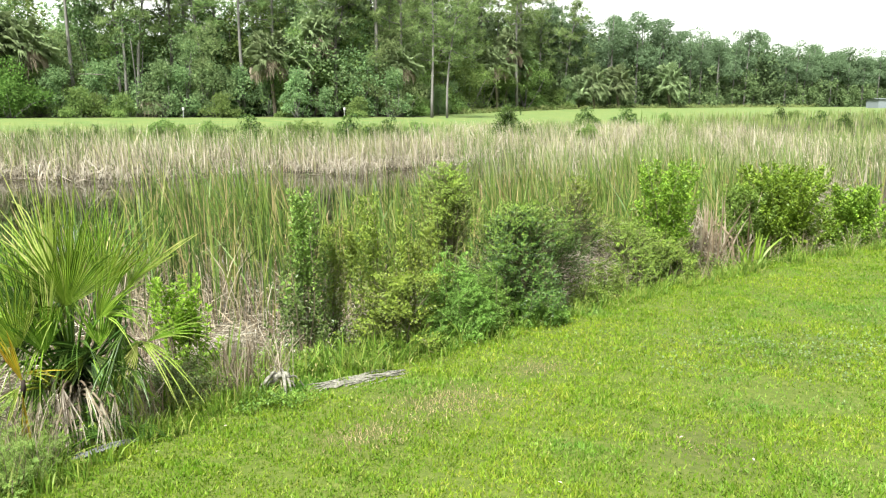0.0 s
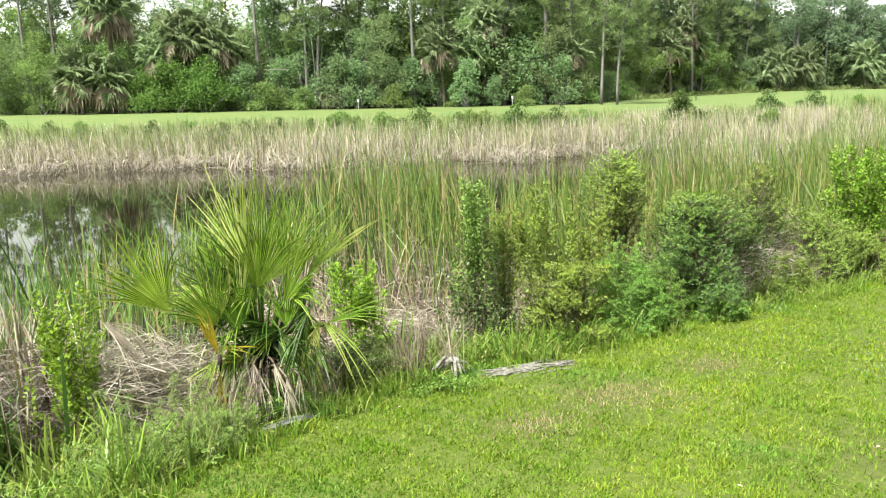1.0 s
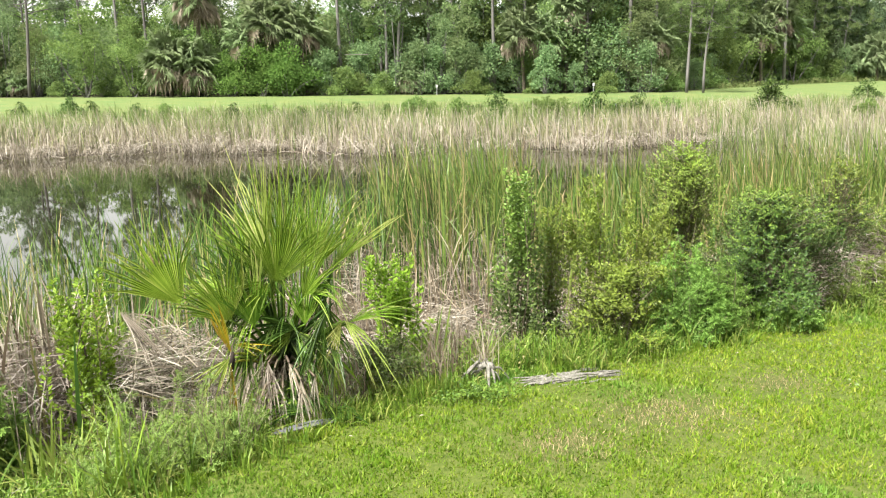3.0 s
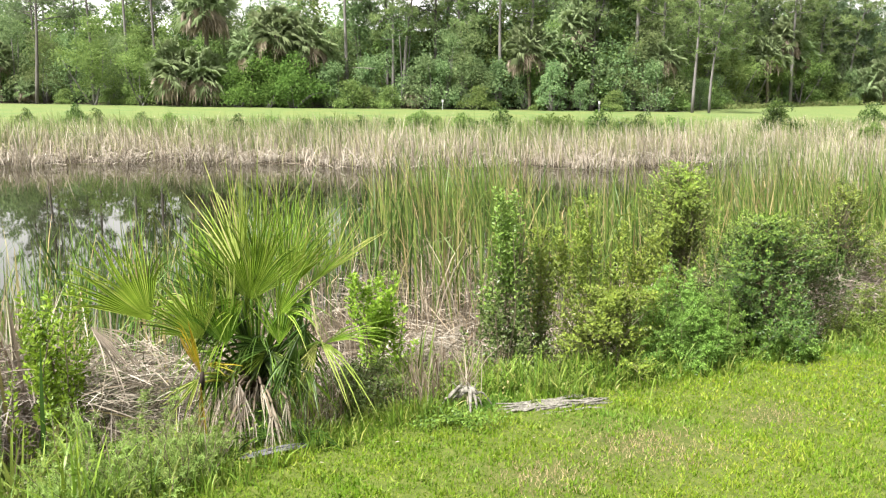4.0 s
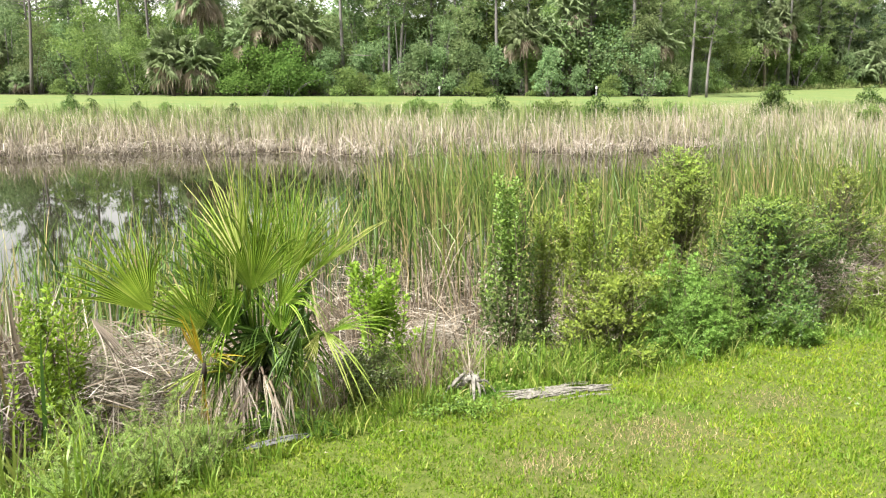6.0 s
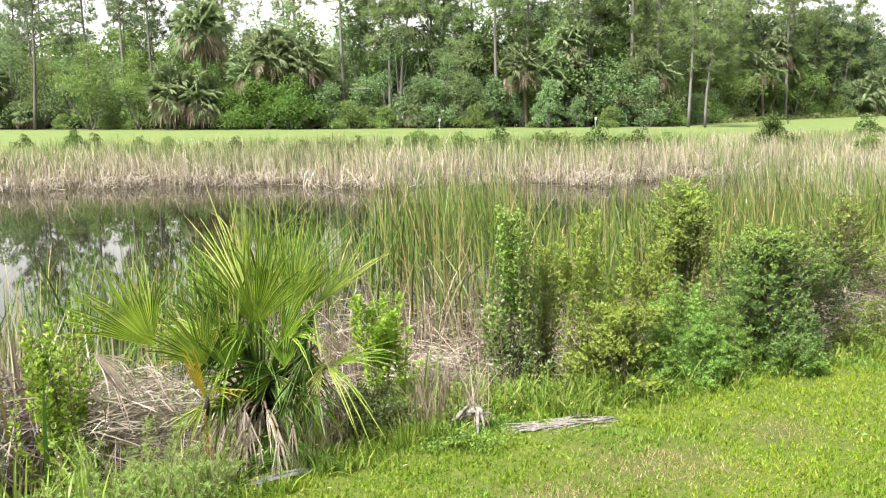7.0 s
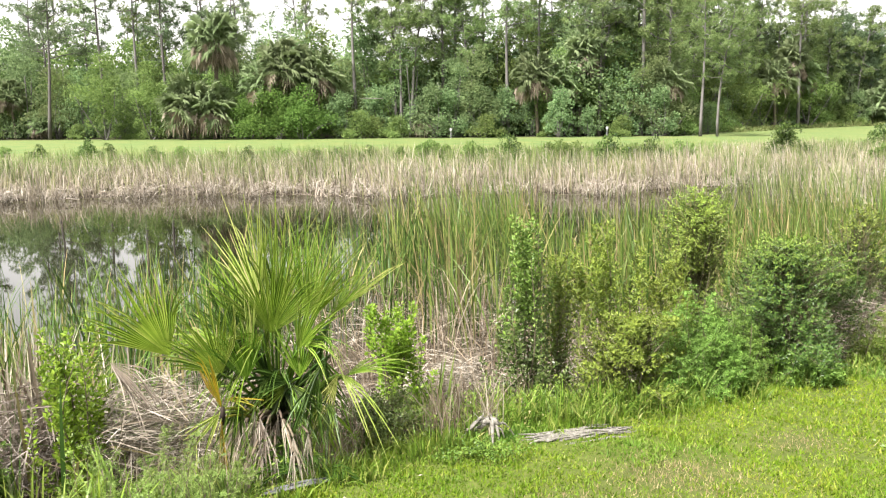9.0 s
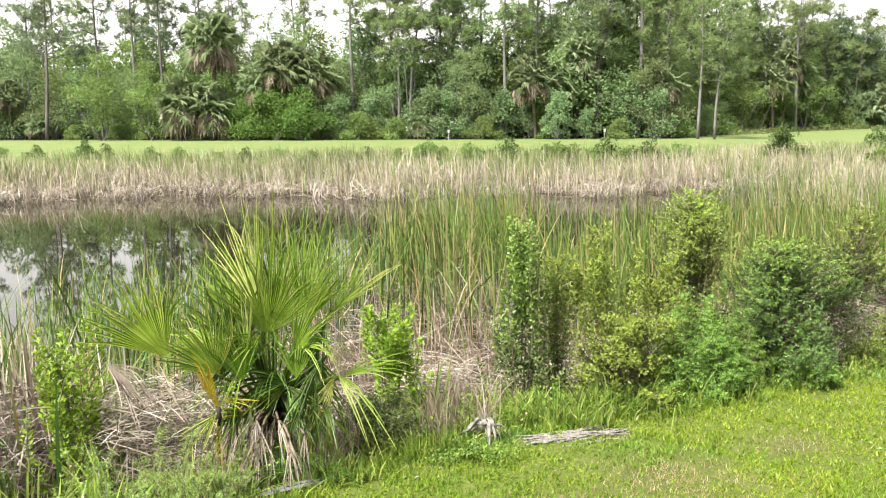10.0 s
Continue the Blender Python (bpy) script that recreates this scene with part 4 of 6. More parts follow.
x, y = scatter(reed_rng, 42000, -8, 9, 2, 16, heap)
z = height(x, y) + reed_rng.uniform(0.0, 0.3, len(x)) ** 1.4
soup = debris_soup(reed_rng, x, y, np.maximum(z, WATER_Z + 0.01), reed_rng.uniform(0.1, 0.5, len(x)), reed_rng.uniform(0.002, 0.006, len(x)))
tagged(part("dead_stems", soup, M_DEBRIS), "heaped pale dead cattail stems on the wet bank", "dead stems", "", "stuff")
for mx, my, mz, mr, mh, count in ((-3.1, 4.95, -0.2, 0.4, 0.32, 520), (-3.9, 4.9, -0.3, 0.5, 0.35, 500), (-1.6, 6.6, -0.45, 0.4, 0.25, 500), (-0.45, 6.9, -0.5, 0.3, 0.3, 400), (1.9, 7.9, -0.25, 0.35, 0.4, 600),
                                  (3.7, 9.4, -0.2, 0.35, 0.5, 500), (2.4, 8.8, -0.2, 0.3, 0.5, 400), (0.15, 7.7, -0.3, 0.3, 0.3, 300), (7.2, 11.6, 0.0, 0.5, 0.5, 400), (-2.1, 5.9, -0.45, 0.35, 0.2, 400)):
    count = 2 * count
    d = ball(reed_rng, count) * reed_rng.random((count, 1)) ** 0.4
    ground_z = height(mx + d[:, 0] * mr, my + d[:, 1] * mr)
    soup = debris_soup(reed_rng, mx + d[:, 0] * mr, my + d[:, 1] * mr, np.maximum(ground_z + 0.01, mz + d[:, 2] * mh), reed_rng.uniform(0.15, 0.5, count), reed_rng.uniform(0.0012, 0.004, count))
    tagged(part("dead_stem_heap", soup, M_DEBRIS), "loose heap of bleached dead reed stems", "dead stems", "", "stuff")
for x0, y0, spread, count, tall, mat, word in ((-3.98, 4.95, 0.1, 46, 1.25, M_STRAW, "dead brown"), (-3.8, 5.15, 0.14, 40, 1.0, M_PALE_STRAW, "dead brown"), (-4.1, 5.05, 0.2, 80, 1.35, M_PALE_STRAW, "dead brown"), (-4.7, 5.6, 0.3, 120, 1.3, M_STRAW, "dead brown"), (-4.9, 5.9, 0.5, 160, 1.3, M_REED, "green"), (-3.7, 5.4, 0.4, 90, 1.2, M_REED, "green"), (-4.5, 4.7, 0.3, 50, 1.3, M_REED, "green"), (-4.3, 5.4, 0.35, 90, 1.2, M_REED, "green"), (-4.6, 5.6, 0.4, 90, 1.2, M_STRAW, "dead brown"), (3.75, 9.4, 0.3, 260, 1.15, M_PALE_STRAW, "dead brown")):
    x, y = reed_rng.normal(x0, spread, count), reed_rng.normal(y0, spread, count)
    soup = reed_soup(reed_rng, x, y, height(x, y) - 0.02, reed_rng.uniform(0.5, 1, count) * tall, reed_rng.uniform(0.006, 0.014, count), 0.3, 6, 0.2)
    tagged(part("reed_clump", soup, mat), "clump of tall " + word + " reed blades on the bank", "reeds", "", "stuff")


def straw_band(x, y):
    s = bank(x, y)
    return smooth01((s - 1.4) / 0.6) * (1 - smooth01((s - 4.2) / 1.5)) * (0.45 + 0.55 * wobble(x, y, 0.7, 12))


x, y = scatter(reed_rng, 4200, -3.4, 4.5, 4.5, 14, straw_band)
soup = reed_soup(reed_rng, x, y, np.maximum(height(x, y), WATER_Z) - 0.02, reed_rng.uniform(0.35, 1.15, len(x)), reed_rng.uniform(0.003, 0.008, len(x)), 0.6, 4, 0.65)
tagged(part("bank_straw", soup, M_PALE_STRAW), "pale broken dead cattails behind the shrubs", "cattails", "", "stuff")


def bank_stems(x, y):
    s = bank(x, y)
    return smooth01((s - 0.8) / 0.6) * (1 - smooth01((s - 5) / 2)) * (0.5 + 0.5 * wobble(x, y, 0.6, 11))


x, y = scatter(reed_rng, 16000, -6, 10, 3, 16, bank_stems)
soup = reed_soup(reed_rng, x, y, height(x, y) - 0.02, reed_rng.uniform(0.25, 0.95, len(x)), reed_rng.uniform(0.002, 0.005, len(x)), 0.22, 4, 0.2)
tagged(part("dead_reed_stems", soup, M_PALE_STRAW), "thin standing dead reed stems on the bank", "reeds", "", "stuff")


# ---- grass ----
def grass_soup(rng, x, y, tall, width, lean, rows=2):
    z = height(x, y) - 0.01
    return reed_soup(rng, x, y, z, tall, width, lean, rows)


grass_rng = np.random.default_rng(51)
n = 1125000
ang = grass_rng.uniform(-0.85, 0.85, n)
far = 2.0 + 12.5 * grass_rng.random(n) ** 0.95
x, y = -0.75 + np.sin(ang) * far, 0.1 + np.cos(ang) * far
s = bank(x, y)
worn = np.zeros(n)
for px, py, pr in ((-0.16, 4.62, 0.24), (0.09, 4.77, 0.26), (-0.57, 4.22, 0.2), (0.67, 5.27, 0.22), (-0.35, 4.45, 0.15), (1.9, 4.3, 0.3), (0.9, 3.4, 0.25)):
    worn = np.maximum(worn, 0.9 * np.exp(-((x - px) ** 2 + (y - py) ** 2) / pr**2))
ok = (s < 0.3 + 0.15 * wobble(x, y, 0.4, 1)) & (grass_rng.random(n) > worn) & (grass_rng.random(n) < smooth01((far - 2.0) / 0.8) * smooth01((0.85 - np.abs(ang)) / 0.16) * smooth01((14.5 - far) / 2.5))
x, y, far, s = x[ok], y[ok], far[ok], s[ok]
tall = grass_rng.uniform(0.014, 0.04, len(x)) * (1 + 0.25 * wobble(x, y, 0.5, 3) + 0.35 * wobble(x, y, 0.11, 4) + 0.2 * wobble(x, y, 0.045, 7)) * (1 + 0.9 * smooth01((s + 0.25) / 0.4))
soup = grass_soup(grass_rng, x, y, tall, grass_rng.uniform(0.0045, 0.0085, len(x)) * (1 + far / 12), 1.15, 2)
tagged(part("lawn_grass", soup, M_LAWN), "short mown yellow-green lawn grass", "grass", "", "stuff")

# thinner, broader-bladed turf round about
turf_rng = np.random.default_rng(52)
n = 62000
ang, far = turf_rng.uniform(-math.pi, math.pi, n), 13 * np.sqrt(turf_rng.random(n))
x, y = -0.75 + np.sin(ang) * far, 0.1 + np.cos(ang) * far
inside = smooth01((far - 2.0) / 0.8) * smooth01((0.85 - np.abs(ang)) / 0.16) * smooth01((14.5 - far) / 2.5)
ok = (bank(x, y) < 0.3) & (turf_rng.random(n) > inside) & (turf_rng.random(n) < smooth01((13 - far) / 7))
x, y = x[ok], y[ok]
soup = grass_soup(turf_rng, x, y, turf_rng.uniform(0.03, 0.06, len(x)), turf_rng.uniform(0.014, 0.028, len(x)), 1.15, 2)
tagged(part("lawn_turf", soup, M_LAWN), "short mown yellow-green turf of the wider lawn", "grass", "", "stuff")


# bleached clippings on the worn patches
count = np.array([2600, 1500, 700, 160])
px, py, pr = (np.repeat(v, count) for v in ((-0.04, -0.57, 0.67, 1.1), (4.7, 4.22, 5.27, 3.6), (0.3, 0.22, 0.2, 0.2)))
x, y = grass_rng.normal(px, pr * 0.8), grass_rng.normal(py, pr * 0.55)
soup = grass_soup(grass_rng, x, y, grass_rng.uniform(0.02, 0.05, len(x)), grass_rng.uniform(0.002, 0.004, len(x)), 1.9, 2)
M_THATCH = leaf_material("dry_thatch", [(0.2, 0.16, 0.075), (0.3, 0.24, 0.125), (0.4, 0.33, 0.19)], 0.2, 0.7, 3)
tagged(part("dry_clippings", soup, M_THATCH), "dry straw-coloured clippings on worn lawn patches", "grass", "", "stuff")

edge_x = np.linspace(-5.5, 12, 3000)
edge_y = np.interp(edge_x, EDGE_X, EDGE_Y)
edge_run = np.concatenate([[0], np.cumsum(np.hypot(np.diff(edge_x), np.diff(edge_y)))])


def beside_edge(rng, n, s0, s1, power=1.0):
    """Random places beside the lawn's edge, s0 to s1 beyond it."""
    d = rng.uniform(0, edge_run[-1], n)
    px, py = np.interp(d, edge_run, edge_x), np.interp(d, edge_run, edge_y)
    tx, ty = np.interp(d + 0.3, edge_run, edge_x) - np.interp(d - 0.3, edge_run, edge_x), np.interp(d + 0.3, edge_run, edge_y) - np.interp(d - 0.3, edge_run, edge_y)
    k = np.hypot(tx, ty) + 1e-9
    s = s0 + (s1 - s0) * rng.random(n) ** power
    return px - ty / k * s, py + tx / k * s


x, y = beside_edge(grass_rng, 2200, -0.1, 1.0, 1.0)
keep = grass_rng.random(len(x)) < 0.3 + 0.9 * wobble(x, y, 0.45, 6)
x, y = x[keep], y[keep]
tuft = grass_rng.uniform(0.35, 1.0, len(x)) * (1 - 0.4 * smooth01((x + 0.3) / 0.6)) * (0.35 + 0.65 * smooth01((bank(x, y) + 0.05) / 0.4))
x, y, tuft = np.repeat(x, 20), np.repeat(y, 20), np.repeat(tuft, 20)
x, y = x + grass_rng.normal(0, 0.035, len(x)), y + grass_rng.normal(0, 0.035, len(x))
soup = grass_soup(grass_rng, x, y, grass_rng.uniform(0.12, 0.42, len(x)) * tuft, grass_rng.uniform(0.003, 0.006, len(x)), 0.65, 4)
tagged(part("edge_grass", soup, M_TALL_GRASS), "uncut arching grass along the lawn's edge", "grass", "", "stuff")


x, y = beside_edge(grass_rng, 1300, 0.02, 0.85)
keep = grass_rng.random(len(x)) < 0.12 + 0.88 * smooth01((x + 1.6) / 0.4) * (1 - smooth01((x - 0.3) / 0.8)) + 0.6 * (x < -2.1)
keep &= (np.hypot(x + 1.14, y - 5.14) > 0.3) & (np.hypot(x + 1.95, y - 4.3) > 0.3)
x, y = np.repeat(x[keep], 22), np.repeat(y[keep], 22)
x, y = x + grass_rng.normal(0, 0.03, len(x)), y + grass_rng.normal(0, 0.03, len(x))
soup = grass_soup(grass_rng, x, y, grass_rng.uniform(0.1, 0.34, len(x)), grass_rng.uniform(0.0025, 0.0055, len(x)), 1.0, 5)
tagged(part("lush_grass", soup, M_LUSH), "lush arching green grass tufts on the bank", "grass", "", "stuff")
x, y = beside_edge(grass_rng, 2600, -0.16, 0.3, 1.0)
keep = grass_rng.random(len(x)) < 0.5 + 0.8 * wobble(x, y, 0.3, 8)
x, y = np.repeat(x[keep], 14), np.repeat(y[keep], 14)
x, y = x + grass_rng.normal(0, 0.025, len(x)), y + grass_rng.normal(0, 0.025, len(x))
soup = grass_soup(grass_rng, x, y, grass_rng.uniform(0.05, 0.17, len(x)), grass_rng.uniform(0.003, 0.005, len(x)), 0.7, 3)
tagged(part("fringe_grass", soup, M_LUSH), "short lush green fringe where the mower stops", "grass", "", "stuff")
x, y = beside_edge(grass_rng, 260, 0.05, 0.75)
keep = (x > -2.6) & (x < -1.0) | (grass_rng.random(len(x)) < 0.3)
x, y = np.repeat(x[keep], 24), np.repeat(y[keep], 24)
x, y = x + grass_rng.normal(0, 0.05, len(x)), y + grass_rng.normal(0, 0.05, len(x))
soup = grass_soup(grass_rng, x, y, grass_rng.uniform(0.15, 0.5, len(x)), grass_rng.uniform(0.0015, 0.004, len(x)), 0.5, 4)
tagged(part("dead_grass", soup, M_PALE_STRAW), "dry brown dead grass among the bank weeds", "grass", "", "stuff")


def weeds(rng, n, s0, s1, lift, leaf, mat, label, power=1.0):
    x, y = beside_edge(rng, n, s0, s1, power)
    keep = rng.random(n) < 0.6 + 0.5 * wobble(x, y, 0.45, 9)
    x, y = x[keep], y[keep]
    rise = lift * rng.random(len(x)) ** 1.2 * (0.7 + 0.5 * wobble(x, y, 0.35, 2))
    c = np.stack([x, y, height(x, y) + 0.01 + np.abs(rise)], 1)
    c = np.repeat(c, 6, 0) + rng.normal(size=(6 * len(x), 3)) * 0.03
    soup = Soup().leaves(c, unit(ball(rng, len(c)) + [0, 0, 0.25]), unit(ball(rng, len(c)) * 0.7 + [0, 0, 1]), rng.uniform(0.6, 1.3, len(c)) * leaf, rng.uniform(0.2, 0.35, len(c)) * leaf)
    return tagged(part("bank_weeds", soup, mat), label, "weeds", "", "stuff")


M_WEED = leaf_material("bank_weed_green", [(0.0462, 0.0924, 0.0132), (0.0858, 0.152, 0.0211), (0.139, 0.217, 0.033)], 0.21, 0.45, 2.5)
weeds(grass_rng, 9000, 0.05, 1.3, 0.36, 0.029, M_WEED, "dark green leafy weeds tangled over the bank")
x, y = grass_rng.normal(-1.1, 0.12, 130), grass_rng.normal(4.86, 0.07, 130)
c = np.stack([x, y, height(x, y) + grass_rng.uniform(0.02, 0.06, 130)], 1)
c = np.repeat(c, 5, 0) + grass_rng.normal(size=(650, 3)) * 0.018
soup = Soup().leaves(c, unit(ball(grass_rng, 650) + [0, 0, 0.3]), unit(ball(grass_rng, 650) * 0.5 + [0, 0, 1]), grass_rng.uniform(0.014, 0.028, 650), grass_rng.uniform(0.005, 0.009, 650))
tagged(part("clover_patch", soup, M_WEED), "small fresh green leafy weed patch below the stump", "weeds", "", "stuff")
weeds(grass_rng, 1600, -0.1, 0.5, 0.14, 0.024, M_TALL_GRASS, "low leafy weeds at the lawn's edge")


# ---- shrubs on the bank ----
def shrub(name, x, y, top, half, shape, twigs, per, leaf, colours, label, seed, stems=6, low=0.1, fan=0.5, shoots=None, shoot_from=0.75):
    """A leafy shrub at (x, y) that reaches z = top and spreads by half; shape gives its width (0 to 1) over its height."""
    rng = np.random.default_rng(seed)
    twigs, leaf = int(twigs * 1.7), (leaf[0] * 0.76, leaf[1] * 0.8)
    base = float(height(x, y)) - 0.03
    tall = top - base
    root = thing(name, (x, y, base), label, "shrub", "shrubs on the bank")
    wood, green = Soup(), Soup()
    sprays = max(9, twigs // 16)
    own = rng.integers(0, sprays, twigs)
    u = np.clip((low + (1 - low) * rng.random(sprays) ** 0.85)[own] + rng.normal(0, 0.05, twigs), 0.02, 1.03)
    a = rng.uniform(0, 2 * np.pi, sprays)[own] + rng.normal(0, 0.27, twigs)
    lump = 1 + 0.28 * np.sin(3 * a + 5 * u + seed) + 0.18 * np.sin(5 * a - 9 * u)
    r = half * np.interp(u, np.linspace(0, 1, len(shape)), shape) * lump * np.clip((rng.uniform(0.15, 1, sprays) ** 0.5)[own] + rng.normal(0, 0.13, twigs), 0.05, 1.15)
    tip = np.stack([np.cos(a) * r, np.sin(a) * r, u * tall], 1)
    outward = unit(np.stack([np.cos(a), np.sin(a), 0.7 + 0 * a], 1) + ball(rng, twigs) * 0.6)
    long = rng.uniform(0.08, 0.2, twigs)
    start = tip - outward * long[:, None]
    for i in range(stems):
        b = rng.uniform(0, 2 * np.pi)
        reach = half * rng.uniform(0.2, 0.7)
        end = np.array([np.cos(b) * reach, np.sin(b) * reach, tall * rng.uniform(0.65, 0.95)])
        part("stem", Soup().tube(curve_path(rng, (np.cos(b) * 0.04, np.sin(b) * 0.04, 0), end, 7, 0.05), np.linspace(0.008, 0.002, 7), 5), M_STEM, root)
    inner = start * [0.55, 0.55, 0.9]
    rows = np.stack([inner, (inner + start) / 2 + [0, 0, 0.02], start, tip], 1)
    wood.blades(rows, unit(np.cross(outward, ball(rng, twigs))), np.full((twigs, 4), 0.0014))
    k = np.tile(np.linspace(0.05, 1, per), twigs)
    c = np.repeat(start, per, 0) + np.repeat(outward * long[:, None], per, 0) * k[:, None]
    spin = unit(np.cross(np.repeat(outward, per, 0), ball(rng, len(c))))
    way = unit(np.repeat(outward, per, 0) * fan + spin * (1 - 0.4 * k[:, None]) + [0, 0, 0.15])
    length = leaf[0] * rng.uniform(0.6, 1.25, len(c)) * (1 - 0.35 * k)
    across = leaf[1] * length / leaf[0] * rng.uniform(0.8, 1.2, len(c))
    face = unit(np.repeat(outward, per, 0) + [0, 0, 0.8])
    young = smooth01((np.repeat(u + rng.normal(0, 0.08, twigs) + 0.15 * (r / half - 0.5), per) + 0.12 * k - shoot_from) / 0.3 + 0.3)
    fresh = (rng.random(len(c)) < young) & (shoots is not None)
    green.leaves(c[~fresh], way[~fresh], face[~fresh], length[~fresh], across[~fresh])
    if fresh.any():
        tip_soup = Soup().leaves(c[fresh], way[fresh], face[fresh], length[fresh], across[fresh])
        tagged(part("shoot_growth", tip_soup, shoots, root, "bright young shoots"), kind="stuff")
    tagged(part("twigwork", wood, M_STEM, root), kind="stuff")
    tagged(part("foliage", green, colours, root), kind="stuff")
    return root


def upright(name, x, y, top, half, shape, shoots, per, leaf, colours, label, seed, fresh=None, fresh_from=0.7, bare=0.2):
    """A shrub of upright shoots from one foot, each set all round with small leaves that point up and out; the tops are fresher."""
    rng = np.random.default_rng(seed)
    base = float(height(x, y)) - 0.03
    tall = top - base
    root = thing(name, (x, y, base), label, "shrub", "shrubs on the bank")
    old, young = [], []
    t = np.linspace(0, 1, 6)
    for i in range(shoots):
        u, a = 1 - 0.75 * rng.random() ** 1.4, rng.uniform(0, 6.28)
        r = half * np.interp(u, np.linspace(0, 1, len(shape)), shape) * np.sqrt(rng.random())
        end = np.array([np.cos(a) * r, np.sin(a) * r, tall * u])
        start = np.array([0.2 * end[0], 0.2 * end[1], max(0.0, tall * (u - rng.uniform(0.35, 0.75)))])
        path = curve_path(rng, start, end, 6, 0.05)
        path[:, :2] += 0.03 * rng.normal(size=2) * t[:, None]
        if i < 8:
            path[0] = path[0] * [0.4, 0.4, 0]
            part("stem", Soup().tube(path, np.linspace(0.007, 0.002, 6), 5), M_STEM, root)
        k = bare + (1 - bare) * rng.random(per) ** 0.8
        c = np.stack([np.interp(k, t, path[:, d]) for d in range(3)], 1)
        spin = rng.uniform(0, 6.28, per)
        out = np.stack([np.cos(spin), np.sin(spin), 0 * spin], 1)
        c += out * rng.uniform(0, 0.05, (per, 1)) * (1.3 - k[:, None])
        way = unit(out + [0, 0, 0.9] + rng.normal(size=(per, 3)) * 0.3)
        long = leaf[0] * rng.uniform(0.6, 1.25, per) * (1.1 - 0.35 * k)
        rows = np.concatenate([c, way, unit(out * 0.4 + [0, 0, 1] + rng.normal(size=(per, 3)) * 0.3), long[:, None], (long * leaf[1] / leaf[0])[:, None]], 1)
        bright = c[:, 2] / tall + rng.normal(0, 0.07) + rng.normal(0, 0.12, per) > fresh_from
        old.append(rows[~bright] if fresh else rows)
        young.append(rows[bright])
    for sort, mat, word in ((old, colours, ""), (young, fresh, "bright young shoots")):
        rows = np.concatenate(sort)
        if mat is None or not len(rows):
            continue
        soup = Soup().leaves(rows[:, :3], rows[:, 3:6], rows[:, 6:9], rows[:, 9], rows[:, 10])
        tagged(part("shoot_growth" if word else "foliage", soup, mat, root, word), kind="stuff")
    return root


def feathery(name, x, y, top, half, plumes, per, colours, label, seed, tuft=0.05, thin=0.11):
    """A feathery weed: many upright plumes set with fine threads of leaf."""
    rng = np.random.default_rng(seed)
    base = float(height(x, y)) - 0.03
    tall = top - base
    root = thing(name, (x, y, base), label, "shrub", "shrubs on the bank")
    wood, green = Soup(), Soup()
    for i in range(plumes):
        a, q = rng.uniform(0, 2 * np.pi), np.sqrt(rng.random())
        end = np.array([np.cos(a) * q * half, np.sin(a) * q * half, tall * (1 - (0.78 if tuft > 0.03 else 0.45) * q * q) * rng.uniform(0.55 if tuft > 0.03 else 0.4, 1.08 if tuft > 0.03 else 1.3)])
        path = curve_path(rng, end * [0.3, 0.3, 0] + rng.normal(size=3) * [0.02, 0.02, 0], end, 7, 0.05)
        wood.tube(path, np.linspace(0.004, 0.0015, 7), 3)
        n = max(8, per // 16)
        u = np.repeat(rng.uniform(0.2, 1, n), 16)
        c = np.stack([np.interp(u, np.linspace(0, 1, 7), path[:, k]) for k in range(3)], 1)
        arm = np.repeat(unit(ball(rng, n) * [1, 1, 0.4] + [0, 0, 0.45]), 16, 0)
        along = np.tile(np.linspace(0.1, 1, 16), n)[:, None]
        span = (0.17 if tuft > 0.03 else 0.09) * (1.15 - u)[:, None] + 0.02
        c = c + arm * span * along - [0, 0, 0.25] * span * along**2
        flank = unit(np.cross(arm, ball(rng, len(c)))) * np.where(np.arange(len(c)) % 2, 1.0, -1.0)[:, None]
        green.leaves(c, unit(arm * 0.7 + flank), unit(ball(rng, len(c)) * 0.4 + [0, 0, 1]), rng.uniform(0.6, 1.2, len(c)) * tuft * (1.1 - 0.6 * along[:, 0]), rng.uniform(0.7, 1.3, len(c)) * tuft * thin)
    tagged(part("stalkwork", wood, M_STEM, root), kind="stuff")
    tagged(part("foliage", green, colours, root), kind="stuff")
    return root


L_DEEP = leaf_material("shrub_deep_green", [(0.0475, 0.0832, 0.0214), (0.0832, 0.131, 0.0356), (0.131, 0.19, 0.057)], 0.15, 0.35, 3)
L_TIP = leaf_material("myrtle_tip", [(0.06, 0.1, 0.017), (0.1, 0.15, 0.024), (0.15, 0.205, 0.036)], 0.2, 0.45, 3)
L_OLIVE = leaf_material("shrub_olive", [(0.0735, 0.11, 0.0177), (0.119, 0.168, 0.0284), (0.176, 0.226, 0.0355)], 0.18, 0.45, 3)
L_LIME = leaf_material("shrub_lime", [(0.082, 0.132, 0.017), (0.13, 0.19, 0.026), (0.19, 0.25, 0.04)], 0.21, 0.45, 3)
L_BRIGHT = leaf_material("shrub_bright_green", [(0.084, 0.162, 0.015), (0.132, 0.234, 0.024), (0.198, 0.3, 0.033)], 0.21, 0.4, 3)
L_FRESH = leaf_material("fresh_lime_leaf", [(0.1, 0.19, 0.016), (0.16, 0.275, 0.026), (0.23, 0.35, 0.042)], 0.4, 0.4, 3)
L_MYRTLE = leaf_material("wax_myrtle", [(0.022, 0.046, 0.011), (0.045, 0.082, 0.016), (0.08, 0.13, 0.024)], 0.15, 0.35, 3)
